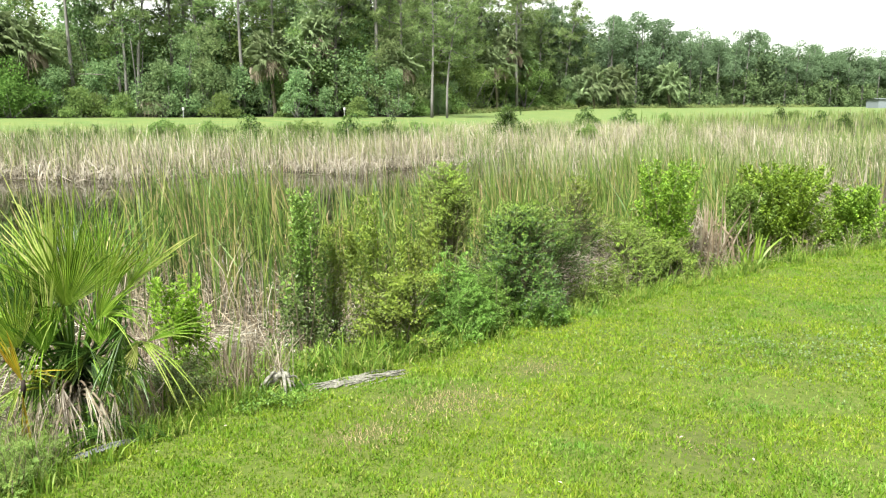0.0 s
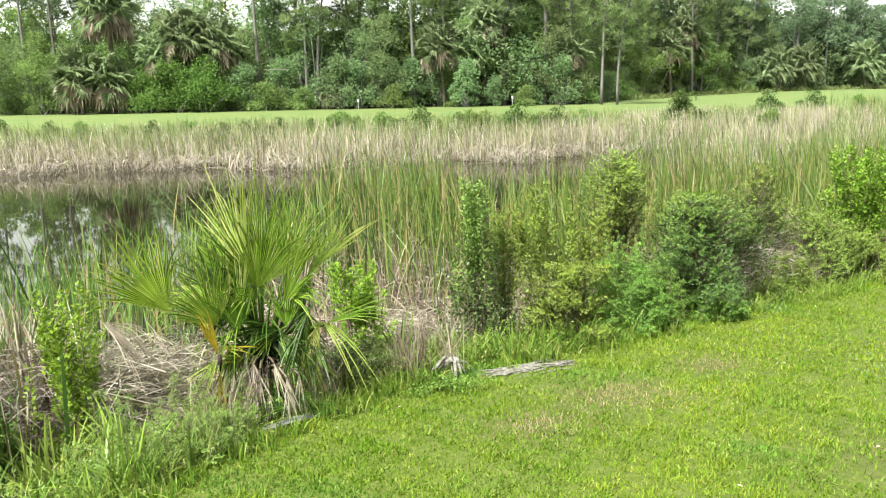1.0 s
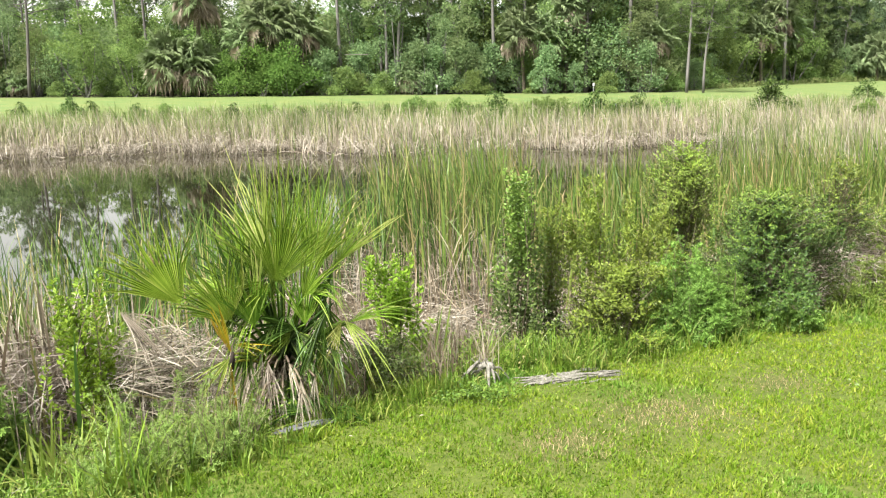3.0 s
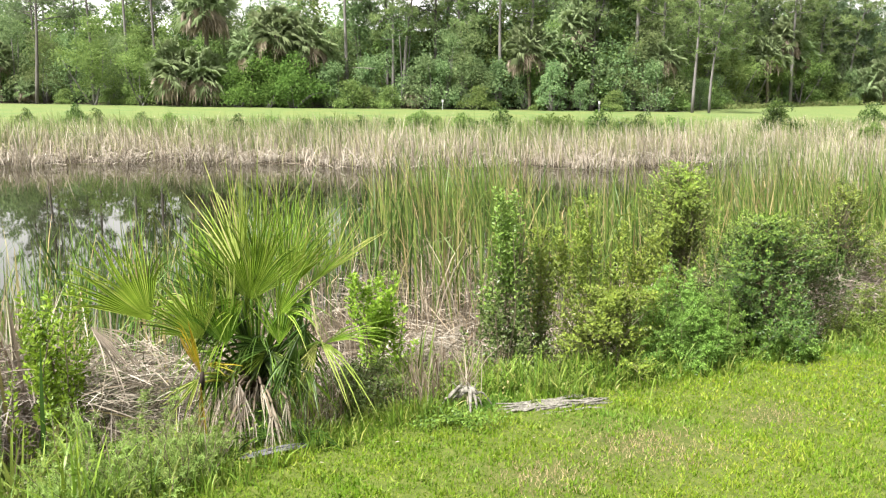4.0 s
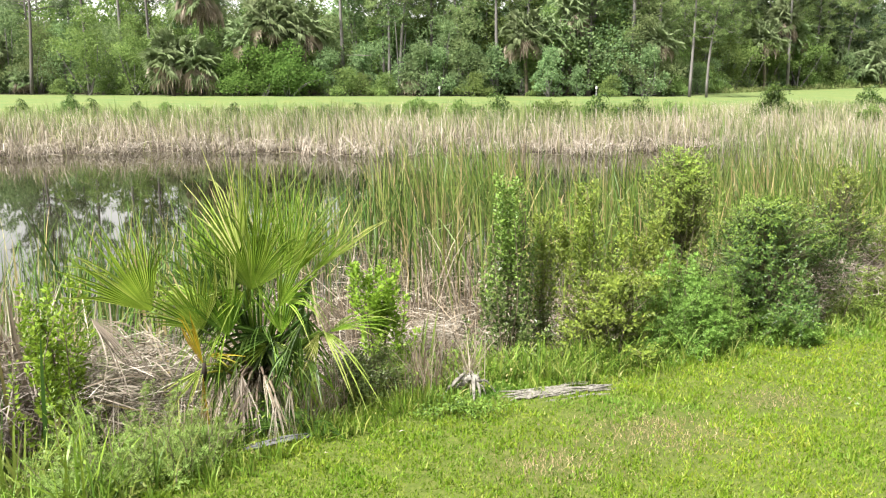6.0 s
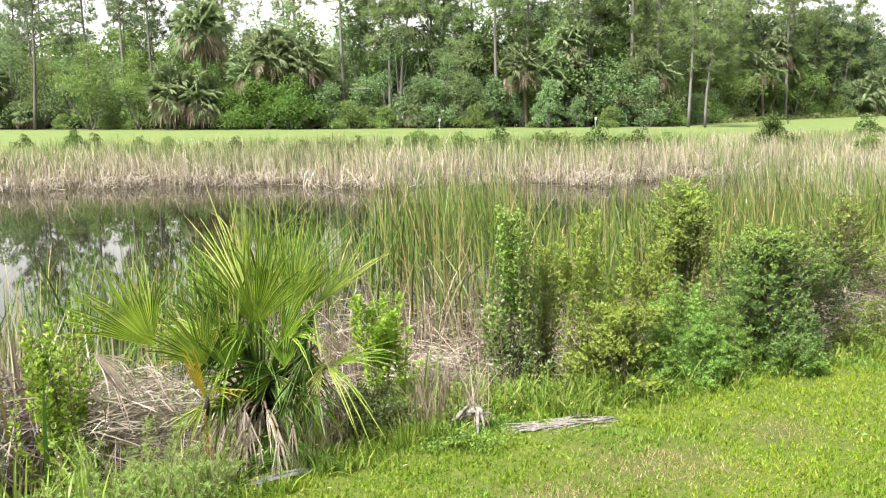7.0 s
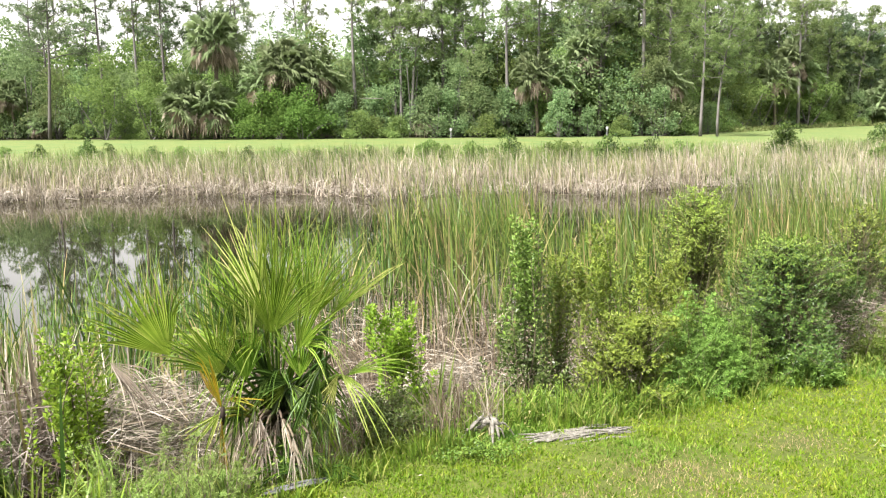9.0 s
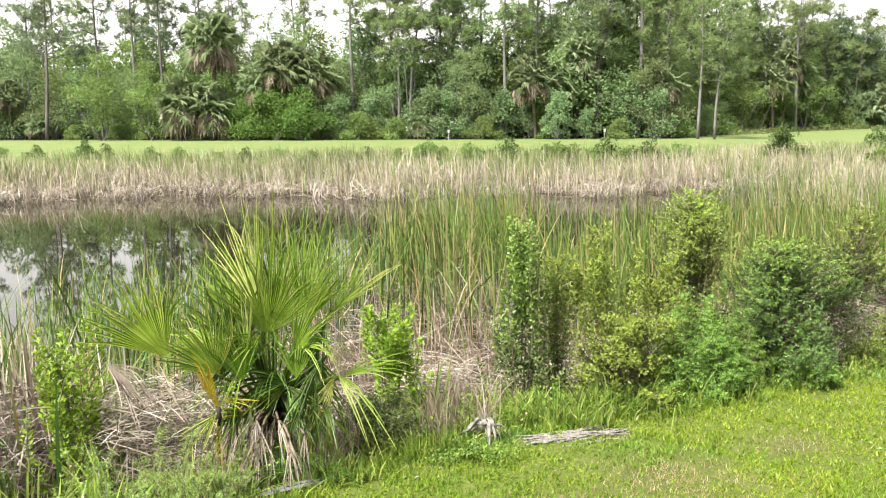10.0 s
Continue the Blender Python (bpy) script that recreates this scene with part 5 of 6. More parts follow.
L_FEATHER = leaf_material("feathery_green", [(0.085, 0.158, 0.029), (0.135, 0.23, 0.042), (0.195, 0.3, 0.06)], 0.35, 0.5, 3)
L_COOL = leaf_material("shrub_cool_green", [(0.07, 0.145, 0.024), (0.12, 0.22, 0.038), (0.175, 0.29, 0.056)], 0.21, 0.4, 3)
L_FENNEL = leaf_material("grey_green_fennel", [(0.13, 0.22, 0.05), (0.2, 0.31, 0.075), (0.28, 0.39, 0.115)], 0.35, 0.55, 3)

DOME, CONE, VASE = (0.75, 1, 1, 0.9, 0.6), (0.75, 1, 0.9, 0.6, 0.5, 0.22), (0.2, 0.45, 0.8, 1, 0.75)
upright("groundsel_bush", -0.94, 6.15, 1.0, 0.4, (0.55, 1, 0.85, 0.6, 0.7, 0.55, 0.3), 62, 100, (0.036, 0.011), L_DEEP, "tall narrow deep green shrub with a bright tip", 61, L_COOL, 0.55)
upright("olive_shrub", -0.68, 6.45, 0.7, 0.2, VASE, 34, 110, (0.04, 0.007), L_OLIVE, "slender olive green shrub with bare lower stems", 62, L_LIME, 0.8, 0.4)
upright("yellow_green_shrub", -0.35, 6.68, 0.88, 0.34, VASE, 46, 100, (0.045, 0.008), L_LIME, "airy yellow-green shrub of narrow leaves", 63, None, 0.7, 0.35)
upright("yellow_green_shrub", 0.08, 7.16, 0.64, 0.34, VASE, 34, 90, (0.05, 0.009), L_LIME, "small airy yellow-green shrub behind taller weeds", 64, None, 0.7, 0.35)
shrub("lime_bush", -0.2, 6.14, 0.3, 0.38, DOME, 520, 12, (0.045, 0.010), L_LIME, "low lime-yellow bush at the lawn's edge", 65, 7)
feathery("feathery_bush", 0.25, 6.38, 0.47, 0.42, 100, 640, L_FEATHER, "rounded soft feathery bright green bush", 66, 0.031, 0.1)
feathery("feathery_bush", 0.55, 6.56, 0.38, 0.3, 54, 580, L_FEATHER, "soft feathery bright green bush beside a myrtle", 166, 0.031, 0.1)
shrub("wax_myrtle", 0.98, 7.0, 0.72, 0.5, DOME, 1900, 13, (0.038, 0.009), L_MYRTLE, "dense dark green wax myrtle with pale tips", 67, 9, shoots=L_TIP, shoot_from=0.9)
feathery("feathery_bush", 1.05, 6.62, 0.02, 0.25, 34, 380, L_FEATHER, "small feathery green weed at the myrtle's foot", 68, 0.05)
shrub("wax_myrtle", 0.48, 7.9, 1.0, 0.34, (0.2, 0.6, 0.9, 1, 0.7), 1000, 12, (0.042, 0.010), L_OLIVE, "olive wax myrtle with yellow shoots above the reeds", 69, 8, 0.2, shoots=L_LIME, shoot_from=0.95)
shrub("wax_myrtle", 1.8, 8.1, 0.86, 0.36, (0.1, 0.3, 0.7, 1, 0.7), 560, 12, (0.042, 0.010), L_MYRTLE, "spreading dark olive wax myrtle beside dead reeds", 70, 8, 0.3, shoots=L_OLIVE, shoot_from=0.8)
feathery("fennel_weed", 1.6, 7.2, 0.32, 0.28, 16, 230, L_OLIVE, "thin olive green fennel weed on the bank", 71, 0.035, 0.09)
feathery("fennel_weed", 2.0, 7.6, 0.3, 0.35, 40, 260, L_OLIVE, "thin olive green fennel weed on the bank", 171, 0.035, 0.09)
upright("bright_bush", 3.06, 8.6, 1.0, 0.42, (0.6, 0.9, 1, 1, 0.8), 110, 130, (0.046, 0.012), L_BRIGHT, "upright fresh bright green bush", 72, None, 0.7, 0.15)
shrub("lime_bush", 2.35, 7.95, 0.42, 0.42, DOME, 640, 12, (0.036, 0.009), L_OLIVE, "broad lime and olive bush at the lawn's edge", 73, 7)
shrub("olive_shrub", 2.95, 8.3, 0.2, 0.42, DOME, 330, 12, (0.05, 0.011), L_OLIVE, "low olive shrub under the upright bush", 173, 7)
upright("bright_bush", 5.2, 9.75, 0.85, 0.75, (0.8, 1, 1, 0.95, 0.75), 190, 130, (0.052, 0.013), L_BRIGHT, "wide bright green bush with a dark hollow", 74, None, 0.7, 0.1)
upright("bright_bush", 4.6, 9.6, 0.6, 0.42, (0.8, 1, 1, 0.9, 0.7), 90, 120, (0.05, 0.013), L_FEATHER, "soft green bush at the wide bush's side", 75, None, 0.7, 0.1)
upright("bright_bush", 6.7, 10.3, 0.5, 0.6, (0.8, 1, 1, 0.9, 0.7), 120, 110, (0.055, 0.014), L_BRIGHT, "low bright green bush along the marsh", 76, None, 0.7, 0.1)
upright("bright_sapling", -3.42, 4.65, 0.52, 0.24, (0.5, 0.9, 1, 0.9, 0.6), 38, 95, (0.044, 0.012), L_FRESH, "young bright green sapling with fresh leaves", 77, None, 0.7, 0.1)
upright("bright_sapling", -1.82, 5.95, 0.4, 0.32, (0.4, 0.8, 1, 0.9, 0.6), 36, 85, (0.046, 0.013), L_FRESH, "young bright green shrub behind the palmetto", 78, None, 0.7, 0.25)
feathery("fennel_weed", -2.4, 4.02, 0.14, 0.36, 44, 420, L_FENNEL, "low feathery grey-green fennel by the lawn", 79, 0.024, 0.06)
feathery("fennel_weed", -2.72, 3.85, 0.08, 0.32, 36, 400, L_FENNEL, "low feathery grey-green fennel by the lawn", 80, 0.024, 0.06)
feathery("dark_fennel_weed", -3.82, 4.15, 0.45, 0.3, 60, 400, L_COOL, "dense soft dark green fennel by the water", 181, 0.045, 0.12)
feathery("fennel_weed", -2.35, 4.0, -0.02, 0.2, 28, 300, L_FENNEL, "low feathery grey-green fennel by the lawn", 180, 0.021, 0.1)


def sword_clump(x, y, blades, tall, colours, label, seed, width=0.012, lean=0.6):
    rng = np.random.default_rng(seed)
    base = float(height(x, y)) - 0.02
    root = thing("sword_grass", (x, y, base), label, "grass clump", "sword grass clumps")
    n = blades
    px, py = rng.normal(0, 0.05, n), rng.normal(0, 0.05, n)
    for i in range(n):
        one = reed_soup(rng, px[i : i + 1], py[i : i + 1], np.zeros(1), np.array([tall * rng.uniform(0.6, 1.1)]), np.array([width]), lean, 6)
        part("blade", one, colours, root)
    return root


sword_clump(-2.66, 3.62, 34, 0.46, M_SWORD, "rosette of long arching yellow-green sword leaves", 81, 0.008, 0.8)
sword_clump(-2.95, 4.2, 26, 0.5, M_SWORD, "arching yellow-green sword leaves behind the fennel", 178, 0.009, 0.7)
sword_clump(-3.3, 3.98, 30, 0.55, M_TALL_GRASS, "clump of long arching pale green sword leaves", 82, 0.008, 0.8)
sword_clump(-3.17, 4.0, 36, 0.48, M_SWORD_PALE, "spiky yellow-green sword leaf clump below the sapling", 182, 0.010, 0.9)
sword_clump(-3.62, 3.86, 26, 0.7, M_SWORD_DARK, "dense clump of broad dark green grass", 183, 0.008, 0.5)
sword_clump(-3.45, 4.25, 24, 0.5, M_SWORD, "rosette of yellow-green sword leaves among weeds", 185, 0.008, 0.8)
sword_clump(-3.02, 4.22, 28, 0.45, M_TALL_GRASS, "loose tuft of green sword leaves among weeds", 190, 0.006, 0.8)
sword_clump(0.28, 7.5, 9, 1.15, M_SWORD, "tall yellow-green sword leaves among shrubs", 83, 0.014, 0.22)
sword_clump(4.15, 8.6, 12, 0.5, M_SWORD, "dark green sword leaf clump at the lawn's edge", 84, 0.016, 0.7)
shrub("vine_tangle", -1.75, 5.2, 0.0, 0.3, DOME, 260, 11, (0.04, 0.010), L_DEEP, "dark green vine tangle beside the palmetto", 187, 5)

sword_clump(-1.45, 5.75, 9, 0.55, M_REED, "short dark reed clump behind the bank weeds", 85, 0.012, 0.3)


# ---- the palmetto ----
def fan_blades(soup, hub, way, face, radius, half_angle, fingers, droop, rng, split=0.3, cup=0.3):
    """A palmetto fan close by: pleated fingers side by side, joined near the hub, that part, taper and bend towards their tips."""
    way, face = unit(way), np.asarray(face, float)
    side = unit(np.cross(way, face))
    face = np.cross(side, way)
    step = 2 * half_angle / fingers
    rows = np.array([0.5 * split, split, split + 0.3 * (1 - split), split + 0.62 * (1 - split), split + 0.85 * (1 - split), 1.0])
    broad = np.array([0.5 * split, split, 0.92 * split, 0.7 * split, 0.4 * split, 0.0])
    v, f3, f4, shade = [hub], [], [], [0.5]
    for k in range(fingers):
        a0 = -half_angle + (k + 0.5) * step
        stray = rng.normal() * 0.09
        long = radius * (1 - 0.3 * (a0 / half_angle) ** 2) * rng.uniform(0.75, 1.12)
        bend = droop * rng.uniform(0.2, 1.8)
        snap = rng.uniform(0.25, 0.7) if rng.random() < 0.14 else 0.0
        n0, tone = len(v), rng.random()
        for r, w in zip(rows, broad):
            free = max(0.0, (r - split) / (1 - split))
            a = a0 + stray * free
            mid = np.cos(a) * way + np.sin(a) * side
            cross = np.cos(a) * side - np.sin(a) * way
            length = radius * r if r <= split else radius * split + (long - radius * split) * free
            c = hub + mid * length + face * (cup * (a / half_angle) ** 2 * length * 0.5)
            c = c + np.array([0, 0, -1.0]) * (bend * long * free**2 * 0.6 + snap * long * max(0.0, free - 0.5))
            half = radius * w * step * 0.5
            v += [c - cross * half + face * half * 0.55, c - face * half * 0.55, c + cross * half + face * half * 0.55]
            shade += [min(1.0, tone * 0.85 + 0.25 * free**3)] * 3
        f3 += [[0, n0 + 1, n0], [0, n0 + 2, n0 + 1]]
        f4 += [q for i in range(n0, n0 + 3 * len(rows) - 3, 3) for q in ([i, i + 1, i + 4, i + 3], [i + 1, i + 2, i + 5, i + 4])]
    soup.add(np.array(v), f3, f4)
    return shade


def shaded(ob, shade):
    """Stores the fingers' tones on a fan's points."""
    ob.data.attributes.new("tone", "FLOAT", "POINT").data.foreach_set("value", np.array(shade, np.float32))
    return ob


palm_base = np.array([-2.25, 4.78, float(height(-2.25, 4.78)) - 0.03])
palmetto = thing("palmetto", tuple(palm_base), "young palmetto with green, yellowing and dead fan fronds", "palm")
palm_rng = np.random.default_rng(91)
stub = Soup()
stub.tube([(0, 0, 0), (0.01, 0, 0.12), (0.0, 0.01, 0.3), (0.0, 0.0, 0.42)], [0.1, 0.12, 0.09, 0.04], 9)
part("trunk", stub, M_PALM_TRUNK, palmetto, smooth=True)


def frond(hub, way, face, radius, half_angle, fingers, droop, material, label, split=0.5, cup=0.3, foot=(0, 0, 0.3), stalk=None):
    """One fan frond as a part of the palmetto: its blade, with the stalk as a part of it."""
    hub = np.array(hub) - palm_base
    blade = Soup()
    shade = fan_blades(blade, hub, np.array(way, float), face, radius, half_angle, fingers, droop, palm_rng, split, cup)
    ob = shaded(part("frond", blade, material, palmetto, label), shade)
    foot = np.array(foot, float)
    t = np.linspace(0, 1, 6)[:, None]
    path = foot * (1 - t) + hub * t + np.sin(t * np.pi) * [0, 0, 0.06]
    part("stalk", Soup().tube(path, np.linspace(0.011, 0.006, 6), 5), stalk or material, ob, smooth=True)
    return ob


frond((-2.67, 4.40, 0.43), (-0.52, -0.08, 0.8), (0.45, -0.85, 0.4), 0.6, 0.72, 28, 0.14, M_PALM, "broad green fan frond", 0.36, 0.5)
frond((-2.22, 4.66, 0.5), (0.08, -0.1, 1.0), (0.35, -1.0, 0.15), 0.62, 0.95, 38, 0.14, M_PALM, "broad green fan frond", 0.33, 0.7)
frond((-2.34, 4.86, 0.55), (-0.2, 0.1, 1.0), (-0.5, -1.0, 0.2), 0.78, 0.5, 22, 0.06, M_PALM_LIGHT, "erect pale green fan frond", 0.3)
frond((-2.26, 4.92, 0.55), (-0.02, 0.1, 1.0), (0.5, -1.0, 0.2), 0.8, 0.4, 18, 0.05, M_PALM, "erect green fan frond", 0.22)
frond((-2.12, 4.95, 0.55), (0.16, 0.2, 1.0), (0.6, -1.0, 0.2), 0.72, 0.5, 20, 0.1, M_PALM, "erect green fan frond", 0.22)
frond((-2.05, 4.85, 0.54), (0.45, 0.05, 0.9), (-0.4, -1.0, 0.2), 0.6, 0.5, 18, 0.16, M_PALM, "leaning green fan frond", 0.24)
frond((-2.42, 4.85, 0.5), (-0.5, 0.15, 0.9), (0.5, -1.0, 0.2), 0.52, 0.6, 18, 0.16, M_PALM, "leaning green fan frond", 0.3)
frond((-2.4, 4.42, 0.34), (-0.36, -0.2, 0.9), (0.35, -0.9, 0.35), 0.48, 0.85, 26, 0.12, M_PALM, "green fan frond facing the lawn", 0.34, 0.5)
frond((-2.3, 4.5, 0.28), (-0.05, -0.25, 0.95), (0.3, -1.0, 0.3), 0.46, 0.6, 20, 0.14, M_PALM, "green fan frond before the heart", 0.3)
frond((-1.93, 4.92, 0.56), (0.72, 0.1, 0.62), (-0.3, -0.8, 0.55), 0.54, 0.24, 10, 0.05, M_PALM_LIGHT, "folded yellow-green fan frond", 0.3)
frond((-1.97, 4.9, 0.52), (0.55, 0.1, 0.7), (-0.3, -0.8, 0.55), 0.48, 0.3, 10, 0.1, M_PALM, "folded green fan frond", 0.25)
frond((-1.83, 4.74, 0.25), (0.86, -0.1, 0.42), (-0.2, -0.7, 0.7), 0.48, 0.3, 12, 0.4, M_PALM, "folded green frond with hanging tips", 0.25)
frond((-1.86, 4.70, 0.27), (-0.3, -0.25, -0.75), (0.1, -1, 0.1), 0.52, 0.34, 8, 0.05, M_PALM_LIGHT, "hanging pale green frond", 0.18)
frond((-1.84, 4.70, 0.27), (0.5, -0.25, -0.3), (0.1, -1, 0.3), 0.44, 0.4, 6, 0.8, M_PALM_LIGHT, "arching pale green frond", 0.15)
frond((-2.05, 4.66, 0.45), (0.5, -0.3, 0.2), (0.1, -0.9, 0.5), 0.45, 0.5, 12, 0.9, M_PALM, "drooping green frond", 0.22)
frond((-2.45, 4.72, 0.42), (-0.35, -0.1, 0.9), (0.1, -1.0, 0.2), 0.5, 0.6, 18, 0.2, M_PALM_DARK, "deep green fan frond", 0.3)
frond((-2.3, 4.6, 0.4), (-0.25, -0.4, -0.3), (0.1, -0.9, 0.4), 0.45, 0.5, 13, 0.7, M_PALM, "drooping green frond", 0.22)
frond((-2.5, 4.62, 0.42), (-0.6, 0.1, 0.15), (0.2, -0.6, 0.8), 0.45, 0.6, 16, 0.7, M_PALM, "drooping green fan frond", 0.28)
frond((-2.38, 4.36, 0.17), (-0.26, -0.1, 0.9), (0.35, -1, 0.2), 0.36, 0.2, 7, 0.05, M_PALM_YELLOW, "small orange-yellow dying frond", 0.4)
frond((-2.4, 4.45, 0.19), (0.9, -0.1, 0.05), (0.2, -1, 0.2), 0.22, 0.3, 4, 0.3, M_PALM_YELLOW, "small yellow dying frond", 0.3)
frond((-2.385, 4.355, 0.12), (0.05, -0.06, -1.0), (0.1, -1, 0.1), 0.44, 0.1, 5, 0.02, M_PALM_YELLOW, "hanging tan dead frond", 0.6)
frond((-2.4, 4.37, 0.14), (-0.5, -0.1, -0.6), (0.2, -1, 0.3), 0.3, 0.5, 6, 0.1, M_PALM_LIGHT, "small drooping pale frond", 0.2)
for i in range(9):
    a = -2.7 + i * 0.3
    hub = palm_base + np.array([np.cos(a) * 0.22, np.sin(a) * 0.2, palm_rng.uniform(0.35, 0.62)])
    frond(hub, (np.cos(a) * 0.3 + palm_rng.normal() * 0.15, np.sin(a) * 0.3, -0.9), (np.cos(a), np.sin(a), 0.1), palm_rng.uniform(0.4, 0.6), 0.3, 5, 0.05, M_PALM_DEAD, "hanging bleached dead frond", 0.12)
for i in range(8):
    a = -2.8 + i * 0.36
    hub = palm_base + np.array([np.cos(a) * 0.16, np.sin(a) * 0.16, palm_rng.uniform(0.2, 0.45)])
    frond(hub, (np.cos(a) * 0.7 + palm_rng.normal() * 0.2, np.sin(a) * 0.6, palm_rng.uniform(-0.4, 0.5)), (np.cos(a) * 0.3, np.sin(a) * 0.3, 1.0), palm_rng.uniform(0.35, 0.5), 0.3, 6, palm_rng.uniform(0.5, 1.1), (M_PALM, M_PALM_DARK)[i % 2], "narrow arching green frond", 0.15)

# mostly the darker green, which carries the shade below the hub
for i in range(9):
    a = -3.0 + i * 0.34
    lean = palm_rng.uniform(0.3, 0.8)
    hub = palm_base + np.array([np.cos(a) * 0.14 + 0.05, np.sin(a) * 0.12, palm_rng.uniform(0.55, 0.9)])
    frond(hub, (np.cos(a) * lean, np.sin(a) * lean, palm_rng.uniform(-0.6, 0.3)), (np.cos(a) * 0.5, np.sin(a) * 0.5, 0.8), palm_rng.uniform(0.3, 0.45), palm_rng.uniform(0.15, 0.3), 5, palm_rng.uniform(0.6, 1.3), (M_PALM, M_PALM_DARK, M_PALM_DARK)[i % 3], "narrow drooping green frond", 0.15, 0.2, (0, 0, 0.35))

boot = Soup().tube(np.array([(-2.385, 4.365, 0.08), (-2.38, 4.362, 0.13), (-2.375, 4.36, 0.18)]) - palm_base, [0.009, 0.015, 0.009], 7)
part("boot", boot, solid_material("frond_base_brown", (0.006, 0.0035, 0.002), (0.02, 0.012, 0.007), 30, 0.8, 0.6), palmetto, "dark brown frond base", True)
for i in range(12):
    hub = palm_base + np.array([palm_rng.uniform(-0.02, 0.32), palm_rng.uniform(-0.5, -0.32), palm_rng.uniform(0.36, 0.56)])
    frond(hub, (palm_rng.normal() * 0.22, -0.15, -0.9), (palm_rng.normal() * 0.4, -1, 0.1), palm_rng.uniform(0.22, 0.4), palm_rng.uniform(0.12, 0.3), 5, 0.05, M_PALM_DEAD, "shredded bleached dead frond", 0.2, 0.3, (0, 0, 0.35))
# the heart's shade is put into the colour: four in five fronds darker
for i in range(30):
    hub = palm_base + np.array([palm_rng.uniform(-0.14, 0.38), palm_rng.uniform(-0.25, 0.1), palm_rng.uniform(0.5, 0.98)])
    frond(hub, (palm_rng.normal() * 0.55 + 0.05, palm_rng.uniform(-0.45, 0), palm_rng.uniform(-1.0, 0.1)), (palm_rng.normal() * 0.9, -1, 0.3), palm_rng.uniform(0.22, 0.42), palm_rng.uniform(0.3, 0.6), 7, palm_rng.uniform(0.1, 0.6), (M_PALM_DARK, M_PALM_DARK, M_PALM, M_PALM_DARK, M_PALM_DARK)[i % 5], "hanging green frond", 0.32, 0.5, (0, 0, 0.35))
for i in range(15):
    a = palm_rng.uniform(1.0, 2.5)
    hub = palm_base + np.array([palm_rng.uniform(-0.28, 0.22), palm_rng.uniform(-0.25, 0.2), palm_rng.uniform(0.62, 0.95)])
    frond(hub, (np.cos(a) * 0.9, palm_rng.uniform(-0.3, 0.2), np.sin(a)), (palm_rng.normal() * 0.9, -1, palm_rng.normal() * 0.4), palm_rng.uniform(0.36, 0.58), palm_rng.uniform(0.25, 0.6), 12, palm_rng.uniform(0.05, 0.4), (M_PALM, M_PALM_LIGHT, M_PALM_DARK, M_PALM)[i % 4], "half-open green fan frond", 0.26, 0.3, (0, 0, 0.4))

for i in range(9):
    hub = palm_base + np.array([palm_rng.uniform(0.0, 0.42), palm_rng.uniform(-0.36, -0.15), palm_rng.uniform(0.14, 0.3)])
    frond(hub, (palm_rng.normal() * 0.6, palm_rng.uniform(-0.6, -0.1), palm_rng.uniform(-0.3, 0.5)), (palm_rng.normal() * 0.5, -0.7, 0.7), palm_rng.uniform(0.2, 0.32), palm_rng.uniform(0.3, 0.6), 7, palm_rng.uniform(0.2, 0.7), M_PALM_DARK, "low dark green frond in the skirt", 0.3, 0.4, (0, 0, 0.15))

dead_leaf = Soup()
shade = fan_blades(dead_leaf, np.array([0.0, 0, 0]), np.array([0.7, -0.1, -0.55]), np.array([0.25, -0.6, 0.8]), 0.44, 0.42, 13, 0.5, palm_rng, 0.35, 1.2)
ob = part("fallen_frond", dead_leaf, leaf_material("brown_dead_frond", [(0.1, 0.08, 0.06), (0.17, 0.142, 0.112), (0.25, 0.216, 0.176)], 0.1, 0.8, 9.0, 0.3, "tone"))
shaded(ob, shade)
ob.location = (-3.24, 4.74, 0.27)
tagged(ob, "folded grey-brown dead frond on dead stems", "dead leaf")


# ---- fallen wood on the lawn's edge ----
def driftwood(name, x0, y0, x1, y1, thick, splinters, label, seed, material=None):
    """A flat, split piece of old wood, of many torn slivers."""
    rng = np.random.default_rng(seed)
    a, b = np.array([x0, y0]), np.array([x1, y1])
    mid = (a + b) / 2
    z = float(height(*mid))
    root = thing(name, (mid[0], mid[1], z), label, "dead wood")
    for i in range(splinters):
        off = rng.normal(0, thick * 1.1, 2)
        u0, u1 = sorted(rng.uniform(-0.05, 1.05, 2).tolist())
        if u1 - u0 < 0.3:
            u0, u1 = max(0, u0 - 0.25), min(1, u1 + 0.25)
        p0, p1 = a + (b - a) * u0 + off, a + (b - a) * u1 + off * rng.uniform(0.2, 1) + rng.normal(0, thick * 0.5, 2)
        t = np.linspace(0, 1, 6)
        pts = np.stack([p0[0] * (1 - t) + p1[0] * t - mid[0], p0[1] * (1 - t) + p1[1] * t - mid[1], rng.uniform(-0.3, 0.4) * thick + 0.007 * np.sin(t * 9 + i)], 1)
        part("splinter", Soup().tube(pts, np.array([0.25, 0.8, 1, 0.9, 0.7, 0.15]) * thick * rng.uniform(0.06, 0.26), 5), material or M_WOOD, root)
    return root


M_BLEACHED = solid_material("bleached_wood", (0.042, 0.038, 0.03), (0.25, 0.238, 0.2), 16, 0.85, 0.8, (3, 3, 3))
driftwood("fallen_log", -0.85, 5.17, -0.27, 5.42, 0.038, 70, "flat bleached split log lying in the grass", 101, M_BLEACHED)


